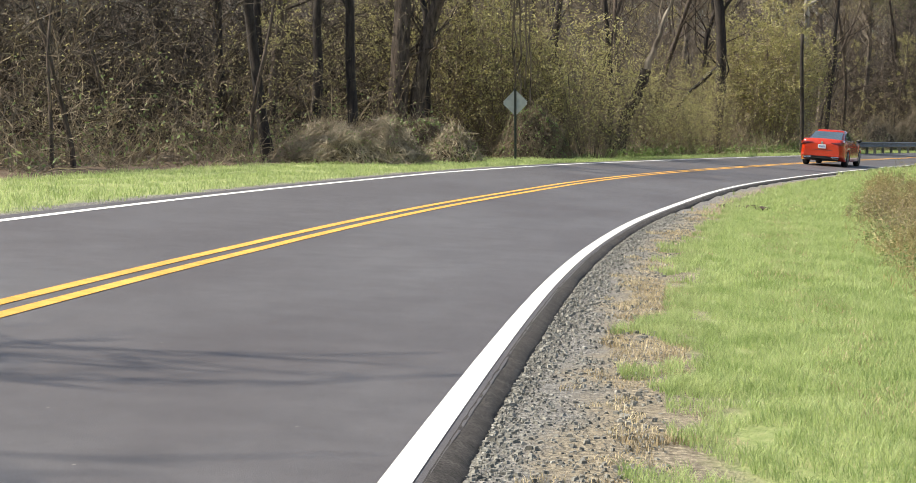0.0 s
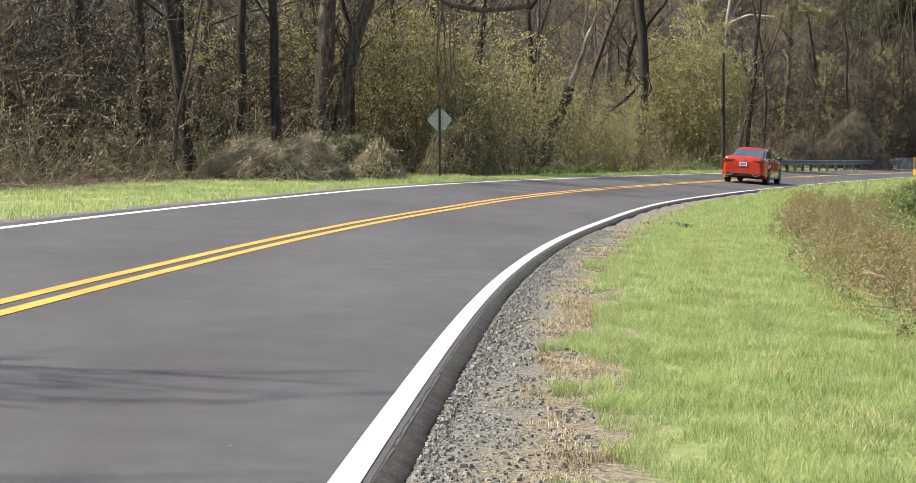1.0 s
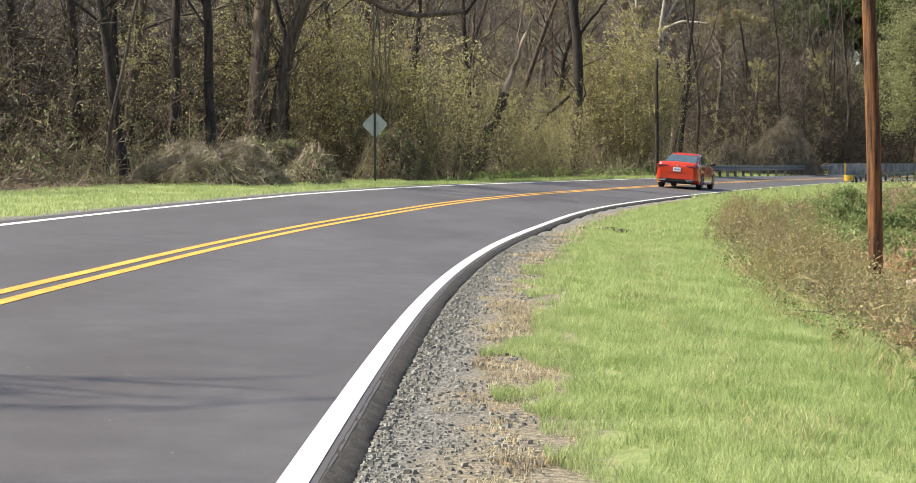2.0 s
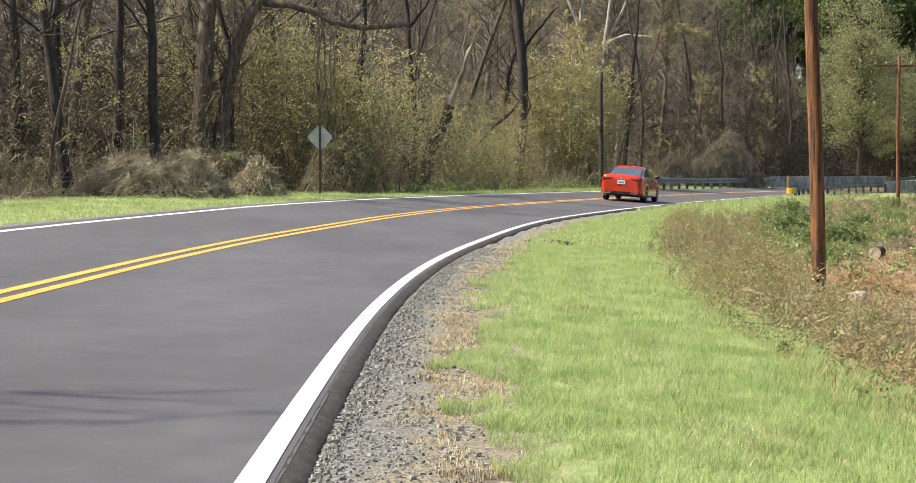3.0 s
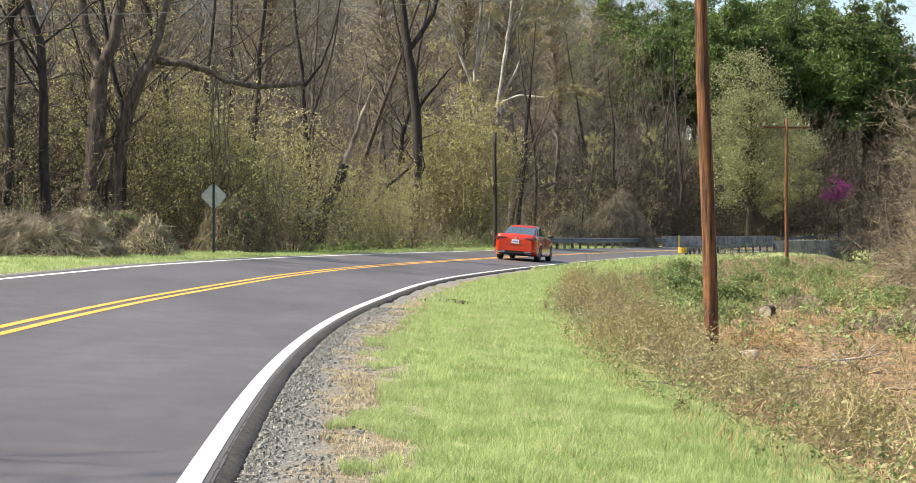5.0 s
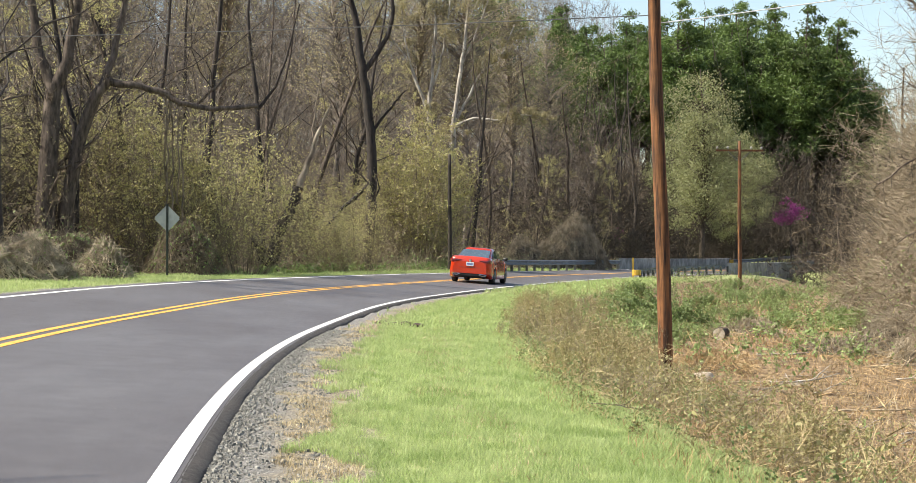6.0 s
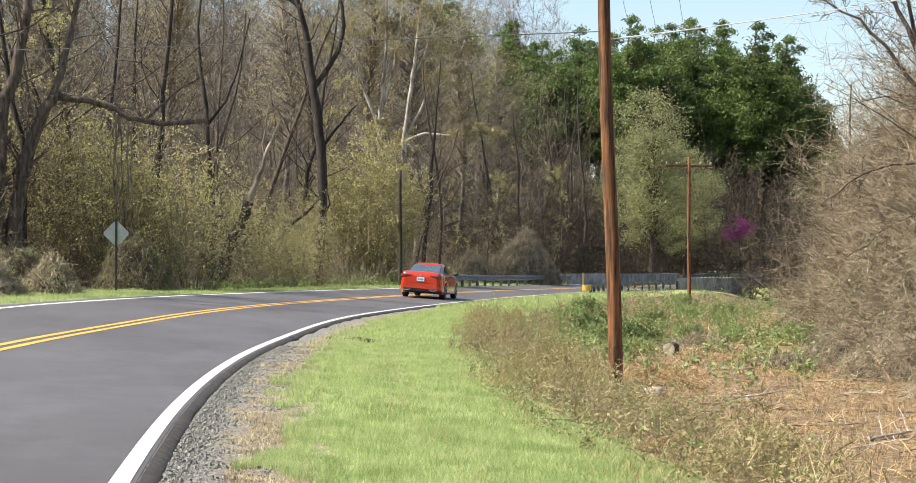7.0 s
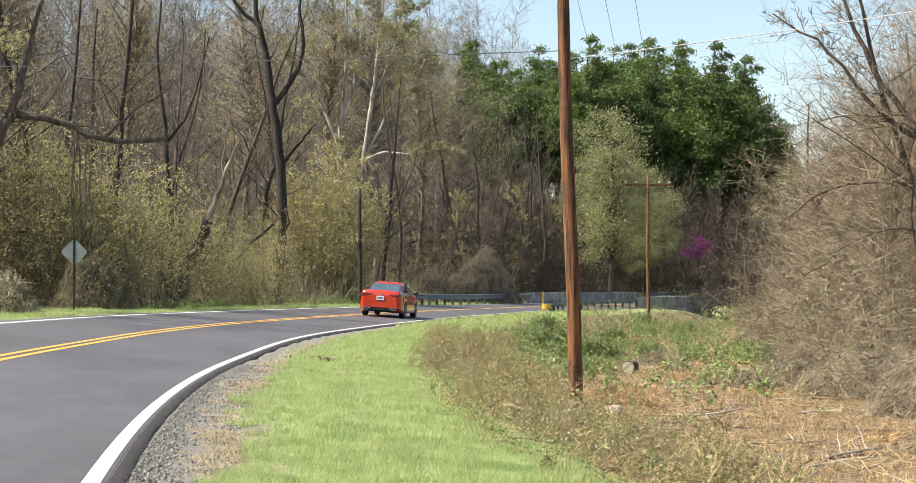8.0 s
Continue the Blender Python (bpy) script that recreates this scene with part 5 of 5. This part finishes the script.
def cut_log():
    x, y = polar(11.8, 50)
    t = thing("cut_log", "short sawn log lying in green brambles", "log")
    t.matrix_basis = pose(x, y, land1(x, y) + 0.17, 0, 0, 70)
    m = Mesh()
    m.tube([(0, 0, 0), (0.5, 0.02, 0.01), (1.1, 0, 0)], [0.19, 0.18, 0.17], 14, False)
    part("bark", m, M_BARK, t, smooth=True)
    for xx, nme in ((-0.004, "sawn_end"), (1.104, "sawn_end")):
        e = Mesh()
        e.tube([(xx - 0.003, 0, 0), (xx + 0.003, 0, 0)], [0.178, 0.178] if xx < 0.5 else [0.16, 0.16], 14)
        part(nme, e, M_ROCK, t, "pale sawn wood")


cut_log()


# ---------------------------------------------------------------- thickets: uncountable thin stems and twigs
def thicket(name, label, x, y, lo, hi, mat, seed, twigs=14, sub=3, r=0.014, lean=0.12, low=0.08, spread=0.22, leaf_mat=None, leaves=0.0, leaf=0.06, droop=0.0, rising=0.55):
    rng = np.random.default_rng(seed)
    n = len(x)
    base = np.stack([x, y, land(x, y, False) - 0.05], 1)
    h = rng.uniform(lo, hi, n) * (0.8 + 0.5 * np.array([noise.noise((a * 0.12, b * 0.12, seed)) for a, b in zip(x, y)]))
    up = np.stack([rng.normal(0, lean, n), rng.normal(0, lean, n), np.ones(n)], 1)
    mid = base + up * (h * 0.5)[:, None]
    up2 = up + np.stack([rng.normal(0, lean * 1.6, n), rng.normal(0, lean * 1.6, n), np.full(n, -droop)], 1)
    top = mid + up2 * (h * 0.5)[:, None]
    A, B, R = [base, mid * 1.0], [mid + (mid - base) * 0.06, top], [r * (0.6 + 0.05 * h), r * (0.45 + 0.03 * h)]
    k = np.repeat(np.arange(n), twigs)
    f = rng.uniform(low, 1.0, len(k))
    start = np.where((f < 0.5)[:, None], base[k] + (mid - base)[k] * (2 * f)[:, None], mid[k] + (top - mid)[k] * (2 * f - 1)[:, None])
    way = rng.normal(0, 1, (len(k), 3)) * (1, 1, 0.5) + (0, 0, rising - droop)
    way /= np.linalg.norm(way, axis=1)[:, None]
    L = h[k] * spread * rng.uniform(0.4, 1.3, len(k)) * (1.2 - 0.7 * f)
    end = start + way * L[:, None]
    j = np.repeat(np.arange(len(k)), sub)
    g = rng.uniform(0.25, 1.0, len(j))
    s2 = start[j] + (end - start)[j] * g[:, None]
    w2 = way[j] + rng.normal(0, 0.7, (len(j), 3))
    w2 /= np.linalg.norm(w2, axis=1)[:, None]
    e2 = s2 + w2 * (L[j] * rng.uniform(0.3, 0.65, len(j)))[:, None]
    V, F = spikes(np.concatenate(A), np.concatenate(B), np.concatenate(R))
    V2, F2 = slivers(np.concatenate([start, s2]), np.concatenate([end, e2]), np.concatenate([np.full(len(k), r * 0.8), np.full(len(j), r * 0.6)]), rng)
    me = bpy.data.meshes.new(name)
    me.from_pydata(np.concatenate([V, V2]).tolist(), [], F.tolist() + (F2 + len(V)).tolist())
    me.materials.append(mat)
    root = tagged(new(name, me), label, "undergrowth", kind="stuff")
    if leaf_mat:
        q = rng.random(len(e2)) < leaves * (1.2 + 1.6 * np.array([noise.noise((a * 0.09, b * 0.09, 5.5 + seed)) for a, b, c in e2]))
        c = e2[q]
        a = rng.normal(0, 1, c.shape)
        b = np.cross(a, rng.normal(0, 1, c.shape))
        a *= (leaf * rng.uniform(0.6, 1.3, len(c)) / np.linalg.norm(a, axis=1))[:, None]
        b *= (leaf * rng.uniform(0.4, 0.7, len(c)) / np.linalg.norm(b, axis=1))[:, None]
        lv = np.stack([c - a, c - b, c + a, c + b], 1).reshape(-1, 3)
        me = bpy.data.meshes.new("young_leaves")
        me.from_pydata(lv.tolist(), [], (np.arange(len(c))[:, None] * 4 + np.arange(4)[None]).tolist())
        me.materials.append(leaf_mat)
        tagged(part("young_leaves", me, None, root), kind="stuff")
    return root


def field(seed, n, s0, s1, u0, u1, h0=-30.0, h1=25.0, power=1.0, clump=None):
    """Random places along the road, between two headings from the camera."""
    rng = np.random.default_rng(seed)
    s, u = rng.uniform(s0, s1, n * 4), u0 + (u1 - u0) * rng.random(n * 4) ** power
    x, y = place(s, u)
    head = np.degrees(np.arctan2(x, y))
    ok = (head > h0) & (head < h1) & (y > 4)
    if clump is not None:
        ok &= np.array([noise.noise((a * 0.5, b * 0.5, seed)) for a, b in zip(x, y)]) > clump
    return x[ok][:n], y[ok][:n]


def wedge(seed, n, h0, h1, d0, d1):
    rng = np.random.default_rng(seed)
    a, d = np.radians(rng.uniform(h0, h1, n)), rng.uniform(d0, d1, n)
    return np.sin(a) * d, np.cos(a) * d


thicket("front_thicket", "thicket of thin brown stems at the wood's edge", *field(201, 1000, 18, 150, -13.2, -25, h1=10, power=1.3), 1.8, 7.5, M_TWIG, 201, 16, 4, 0.011, leaf_mat=M_BUD, leaves=0.34, leaf=0.034)
thicket("pale_thicket", "tangle of pale dry stems below the trees", *field(202, 800, 18, 150, -12.6, -18, h1=10), 0.8, 3.2, M_DRYTWIG, 202, 14, 4, 0.010, 0.3, 0.03, 0.35, leaf_mat=M_LEAF, leaves=0.10, leaf=0.06)
thicket("inner_wood", "crowded thin bare trees deep in the wood", *field(203, 900, 18, 190, -19, -52, h1=11), 9, 23, M_GREYTWIG, 203, 34, 4, 0.02, 0.07, 0.15, 0.17, leaf_mat=M_BUD, leaves=0.12, leaf=0.05, rising=1.1)
thicket("hill_wood", "far bare woods covering the hillside", *field(204, 1100, 40, 300, -42, -110, h1=10), 26, 41, M_GREYTWIG, 204, 44, 4, 0.038, 0.05, 0.15, 0.17, leaf_mat=M_CATKIN, leaves=0.14, leaf=0.085, rising=1.3)
# twigs coloured dark in place of the hill's shade
thicket("valley_wood", "bare woods behind the bridge, shade put into the twig colour", *wedge(205, 850, 2.5, 24, 172, 250), 8, 19, M_SHADETWIG, 205, 40, 5, 0.036, 0.07, 0.05, 0.18, leaf_mat=M_CATKIN, leaves=0.03, leaf=0.08, rising=0.9)
thicket("ridge_wood", "bare and budding trees on the ridge", *wedge(206, 420, 10, 26, 225, 330), 12, 22, M_BANK, 206, 40, 5, 0.045, 0.06, 0.1, 0.18, leaf_mat=M_PALELEAF, leaves=0.16, leaf=0.2)
bx, by = wedge(207, 900, 15.2, 24.5, 34, 110)
bk = np.degrees(np.arctan2(bx, by)) > np.interp(np.hypot(bx, by), [34, 40, 50, 70, 110], [20.0, 18.2, 17.0, 16.2, 15.2])
bx, by = bx[bk], by[bk]
thicket("bank_thicket", "dense pale thicket of bare stems on the stream bank", bx[::2], by[::2], 1.2, 5.6, M_BANK, 207, 24, 6, 0.0075, 0.28, 0.03, 0.32, leaf_mat=M_LEAF, leaves=0.14, leaf=0.045, droop=0.25)
thicket("brown_thicket", "dense brown thicket of bare stems on the stream bank", bx[1::2], by[1::2], 1.2, 6.2, M_TWIG, 208, 24, 6, 0.0075, 0.25, 0.03, 0.30, leaf_mat=M_BUD, leaves=0.05, leaf=0.026, droop=0.2)
# stems added out of view; their twigs dapple the near road with shade
rs = np.random.default_rng(209)
thicket("shade_thicket", "unseen bare thicket added outside the bend to shade the road", rs.uniform(-16, -10.5, 44), rs.uniform(2.0, 7.0, 44), 7, 12, M_TWIG, 209, 30, 4, 0.03, 0.1, 0.2, 0.2)
vx, vy = wedge(210, 1300, 4.0, 19, 140, 205)
vs, vu = locate(vx, vy)
vk = (vu < -8.5) | (vu > 1.4)
# the shade low on the slope is put into the twig colour
thicket("dark_understorey", "undergrowth at the foot of the hill, coloured dark for shade", vx[vk], vy[vk], 2.5, 9.5, M_SHADETWIG, 210, 22, 4, 0.030, 0.2, 0.03, 0.3)
# dark twig colour here stands in for shade between the trees
thicket("shaded_undergrowth", "undergrowth inside the wood, coloured dark for shade", *field(211, 800, 16, 75, -15.5, -30, h1=-8), 2.0, 8.0, M_SHADETWIG, 211, 20, 4, 0.02, 0.2, 0.03, 0.3)
thicket("low_greens", "low leafy shoots among the dry brush", *field(212, 260, 34, 150, 4.6, 13, h0=4, h1=17), 0.4, 1.1, M_TWIG, 212, 14, 5, 0.006, 0.4, 0.05, 0.5, leaf_mat=M_LEAF, leaves=0.6, leaf=0.055)
thicket("verge_weeds", "low olive-brown weeds and seedlings at the verge's edge", *field(214, 400, 7, 62, 5.9, 3.0, h0=2, h1=24, power=1.8, clump=0.0), 0.25, 0.85, M_WEED, 214, 12, 4, 0.0042, 0.25, 0.1, 0.35, leaf_mat=M_OLIVE, leaves=0.5, leaf=0.018)
thicket("green_weeds", "fresh green weeds among the dry stalks", *field(215, 640, 7, 46, 3.0, 6.2, h0=2, h1=24, clump=-0.1), 0.12, 0.42, M_WEED, 215, 10, 4, 0.003, 0.4, 0.1, 0.5, leaf_mat=M_LEAF, leaves=0.8, leaf=0.016)
thicket("edge_greens", "low green shoots along the wood's edge", *field(216, 160, 62, 112, -10.6, -8.3, h0=-6, h1=8), 0.3, 0.9, M_TWIG, 216, 14, 5, 0.008, 0.4, 0.05, 0.5, leaf_mat=M_LEAF, leaves=0.7, leaf=0.06)
thicket("dry_stems", "tall dry weed stems standing in cut brush", *field(217, 90, 9, 34, 4.2, 12, h0=5, h1=24), 0.5, 1.4, M_WEED, 217, 7, 2, 0.0055, 0.2, 0.3, 0.3)
tx2, ty2 = wedge(213, 230, 17.3, 25, 44, 76)
thicket("bank_trees", "tall bare grey trees crowding the stream bank", tx2, ty2, 8.5, 15.5, M_BANK, 213, 60, 6, 0.010, 0.13, 0.1, 0.26, leaf_mat=M_CATKIN, leaves=0.06, leaf=0.03, rising=0.7)


# ---------------------------------------------------------------- the car
def car():
    t = thing("car", "orange-red sedan driving along the road", "car")
    heading = 13.0
    s, u = 72.5, -1.75
    x, y = (float(v) for v in place(s, u))
    tx, ty = (float(v) for v in place(s + 1, u))
    heading = math.degrees(math.atan2(tx - x, ty - y))
    t.matrix_basis = pose(x, y, float(road_z(s + S0, u)) + 0.005, 0, math.degrees(math.atan(float(bank(s + S0)))), -heading)
    axles, wr = (-1.33, 1.35), 0.33

    def half(yy):
        return float(np.interp(yy, [-2.35, -2.31, -2.2, -1.9, -1.2, 0, 1.2, 1.8, 2.15, 2.3, 2.35], [0.70, 0.78, 0.85, 0.895, 0.90, 0.90, 0.895, 0.87, 0.78, 0.62, 0.5]))

    def deck(yy):
        return float(np.interp(yy, [-2.35, -2.3, -2.24, -1.75, -1.2, 0.9, 1.3, 1.9, 2.25, 2.35], [0.86, 1.0, 1.075, 1.06, 1.02, 0.98, 0.95, 0.85, 0.73, 0.60]))

    body = Mesh()
    ys = sorted(set([-2.35, -2.31, -2.26, -2.2, -2.05, -1.9, 2.0, 2.15, 2.25, 2.3, 2.35] + [round(v, 3) for v in np.arange(-1.85, 1.95, 0.1)]
                    + [a + k * 0.125 for a in axles for k in (-3, -2.9, -2, -1, 0, 1, 2, 2.9, 3)]))
    rows = []
    for yy in ys:
        w, top = half(yy), deck(yy)
        low = float(np.interp(yy, [-2.35, -2.2, -1.9, 1.9, 2.3, 2.35], [0.40, 0.34, 0.20, 0.19, 0.22, 0.30]))
        arch = low
        for a in axles:
            if abs(yy - a) < 0.37:
                arch = max(arch, 0.33 + math.sqrt(0.37 ** 2 - (yy - a) ** 2))
        arch = min(arch, top - 0.18)
        side = [(0, low), (w - 0.24, low), (w - 0.22, arch), (w - 0.03, arch), (w - 0.005, arch + 0.03)]
        for f in (0.25, 0.5, 0.72, 0.9):
            zz = arch + 0.03 + (top - arch - 0.08) * f
            crease = 0.012 if 0.66 < zz < 0.76 else 0.0
            side.append((w - 0.055 * f * f - crease * 0.6, zz))
        side += [(w - 0.09, top - 0.015), (w - 0.16, top), (w * 0.5, top + 0.022), (0, top + 0.03)]
        full = [(-a, b) for a, b in side] + [(a, b) for a, b in side[-2::-1]]
        rows.append([(a, yy, b) for a, b in full])
    body.grid(rows)
    for r, flip in ((rows[0], False), (rows[-1], True)):
        o = len(body.v)
        body.v.extend(r[:-1])
        ids = list(range(o, o + len(r) - 1))
        body.f.append(tuple(ids[::-1] if flip else ids))
    part("body", body, M_PAINT, t, "glossy orange-red paint", True)

    # cabin: body-coloured shell under the panes
    def ring(z, f):
        y0, y1 = -1.72 + 0.98 * f, 1.12 - 0.85 * f
        w0, w1 = (0.74 - 0.19 * f), (0.72 - 0.17 * f)
        return [(-w0 + 0.05, y0, z), (-w0, y0 + 0.12, z), (-0.79 + 0.20 * f, (y0 + y1) / 2, z), (-w1, y1 - 0.1, z), (-w1 + 0.06, y1, z),
                (w1 - 0.06, y1, z), (w1, y1 - 0.1, z), (0.79 - 0.20 * f, (y0 + y1) / 2, z), (w0, y0 + 0.12, z), (w0 - 0.05, y0, z)]

    cabin = Mesh()
    rr = [ring(0.98, 0.0), ring(1.22, 0.58), ring(1.385, 0.96)]
    rr.append([(a * 0.93, b * 0.95 - 0.01, 1.425) for a, b, c in rr[-1]])
    rr.append([(a * 0.6, b * 0.7 - 0.02, 1.452) for a, b, c in rr[-1]])
    cabin.grid([r + [r[0]] for r in rr])
    o = len(cabin.v)
    cabin.v.extend(rr[-1])
    cabin.f.append(tuple(range(o, o + 10)))
    part("roof", cabin, M_PAINT, t, "glossy orange-red roof and pillars", True)

    def pane(name, pts, label):
        m = Mesh()
        p = [Vector(q) for q in pts]
        n = (p[1] - p[0]).cross(p[-1] - p[0]).normalized()
        if n.dot(sum(p, Vector()) / len(p) - Vector((0, -0.3, 1.0))) < 0:
            n = -n
        o = len(m.v)
        m.v.extend(tuple(q + n * 0.012) for q in p)
        m.v.extend(tuple(q - n * 0.02) for q in p)
        k = len(p)
        m.f.append(tuple(range(o, o + k)))
        m.f.extend((o + i, o + k + i, o + k + (i + 1) % k, o + (i + 1) % k) for i in range(k))
        return part(name, m, M_GLASS, t, label)

    pane("rear_window", [(-0.63, -1.66, 1.055), (0.63, -1.66, 1.055), (0.55, -0.90, 1.36), (-0.55, -0.90, 1.36)], "sloping rear window reflecting the sky")
    pane("windscreen", [(-0.62, 1.03, 1.03), (0.62, 1.03, 1.03), (0.50, 0.36, 1.36), (-0.50, 0.36, 1.36)], "windscreen")
    for k in (-1, 1):
        pane("side_window", [(k * 0.765, -0.28, 1.03), (k * 0.74, 0.72, 1.03), (k * 0.60, 0.26, 1.335), (k * 0.61, -0.28, 1.345)], "dark side window")
        pane("side_window", [(k * 0.765, -0.34, 1.03), (k * 0.75, -1.28, 1.05), (k * 0.62, -0.74, 1.33), (k * 0.61, -0.34, 1.345)], "dark side window")
        mir = Mesh()
        mir.tube([(k * 0.82, 0.62, 1.02), (k * 0.90, 0.62, 1.04), (k * 1.0, 0.60, 1.05), (k * 1.06, 0.58, 1.05)], [0.03, 0.06, 0.075, 0.03], 8)
        part("door_mirror", mir, M_BLACK, t, "black door mirror", True)
        for yy in (-0.95, 0.0):
            h = Mesh()
            h.tube([(k * 0.895, yy, 0.80), (k * 0.92, yy + 0.05, 0.805), (k * 0.92, yy + 0.17, 0.805), (k * 0.895, yy + 0.22, 0.80)], [0.012] * 4, 5)
            part("door_handle", h, M_PAINT, t)
        # rear lamps wrap round the corner
        lamp = Mesh()
        edge = [(0.36, -2.352), (0.60, -2.362), (0.76, -2.345), (0.835, -2.275), (0.872, -2.18), (0.892, -2.05)]
        lowz, topz = (0.915, 0.868, 0.845, 0.845, 0.862, 0.90), (0.945, 0.958, 0.965, 0.968, 0.965, 0.955)
        lamp.grid([[(k * a, b, z) for (a, b), z in zip(edge, lowz)], [(k * (a + 0.006), b - 0.008, (z + w) / 2) for (a, b), z, w in zip(edge, lowz, topz)], [(k * a, b, z) for (a, b), z in zip(edge, topz)]])
        lamp.grid([[(k * (a - 0.04), b + 0.05, z) for (a, b), z in zip(edge, topz)], [(k * a, b, z) for (a, b), z in zip(edge, topz)]])
        part("tail_lamp", lamp, M_LAMP, t, "dark red tail lamp")
        ex = Mesh()
        ex.tube([(k * 0.40, -2.355, 0.36), (k * 0.50, -2.36, 0.315), (k * 0.68, -2.34, 0.315), (k * 0.70, -2.335, 0.37), (k * 0.44, -2.36, 0.375), (k * 0.40, -2.355, 0.36)], [0.012] * 6, 5)
        part("exhaust_trim", ex, M_CHROME, t, "chrome exhaust trim")
        for a in axles:
            w = Mesh()
            w.tube([(k * 0.68, a, wr), (k * 0.70, a, wr), (k * 0.86, a, wr), (k * 0.885, a, wr)], [0.30, 0.33, 0.33, 0.30], 28)
            tyre = part("wheel", w, M_RUBBER, t, "black tyre", True)
            rim = Mesh()
            rim.tube([(k * 0.868, a, wr), (k * 0.892, a, wr)], [0.225, 0.215], 24)
            for i in range(5):
                an = i * 2 * math.pi / 5
                c, sn = math.cos(an), math.sin(an)
                rim.tube([(k * 0.895, a + c * 0.03, wr + sn * 0.03), (k * 0.9, a + c * 0.2, wr + sn * 0.2)], [0.03, 0.022], 5)
            part("rim", rim, M_ALLOY, tyre, "grey alloy rim")
    dif = Mesh()
    dif.grid([[(a, -2.345 + 0.05 * abs(a), 0.42) for a in np.linspace(-0.72, 0.72, 7)], [(a, -2.34 + 0.06 * abs(a), 0.30) for a in np.linspace(-0.70, 0.70, 7)],
              [(a, -2.2, 0.22) for a in np.linspace(-0.62, 0.62, 7)], [(a, -1.6, 0.2) for a in np.linspace(-0.62, 0.62, 7)]])
    part("rear_diffuser", dif, M_BLACK, t, "black lower bumper")
    plate = Mesh()
    plate.box((-0.155, -2.372, 0.70), (0.155, -2.352, 0.86))
    pl = part("number_plate", plate, M_PLATE, t, "white number plate")
    bars = Mesh()
    for i in range(6):
        bars.box((-0.115 + i * 0.04, -2.376, 0.745), (-0.09 + i * 0.04, -2.3725, 0.815))
    part("lettering_bars", bars, M_BLUE, pl, "blue bars")
    badge = Mesh()
    badge.tube([(0, -2.30, 0.925), (0, -2.362, 0.925)], [0.055, 0.05], 20)
    part("badge", badge, M_CHROME, t, "round chrome badge")
    seam = Mesh()
    seam.grid([[(a, -2.356 + 0.07 * abs(a) ** 3, z) for a in np.linspace(-0.74, 0.74, 13)] for z in (0.632, 0.645)])
    part("bumper_seam", seam, M_BLACK, t, "dark seam above the bumper")
    fin = Mesh()
    fin.grid([[(-0.02, -0.72, 1.43), (-0.004, -0.74, 1.49), (0.004, -0.74, 1.49), (0.02, -0.72, 1.43)], [(-0.02, -0.55, 1.445), (-0.003, -0.58, 1.455), (0.003, -0.58, 1.455), (0.02, -0.55, 1.445)]])
    part("aerial", fin, M_BLACK, t, "black roof aerial")
    return t


car()


# ---------------------------------------------------------------- wires
def wire(label, a, b, sag, r=0.012, mat=None):
    a, b = np.array(a), np.array(b)
    m = Mesh()
    pts = [a + (b - a) * f - np.array([0, 0, sag * 4 * f * (1 - f)]) for f in np.linspace(0, 1, 14)]
    m.tube(pts, [r] * 14, 4)
    tagged(part("overhead_wire", m, mat or M_WIRE, None), label, "wire", "overhead wires")


tx, ty = nx - 0.22, ny
wire("bright overhead cable hung from the wooden pole", (tx, ty, 5.2), (24.0, 38.0, 9.6), 0.25, 0.009, M_CABLE)
wire("thin overhead cable along the woods", (tx, ty, 5.35), (-44.0, 62.0, 9.5), 0.6, 0.010)
for k in (-1.3, 0.0, 1.4):
    wire("thin power line between the wooden poles", (tx + k * 0.5, ty, 10.2), (px2 + k, py2, 8.6), 0.9, 0.007)
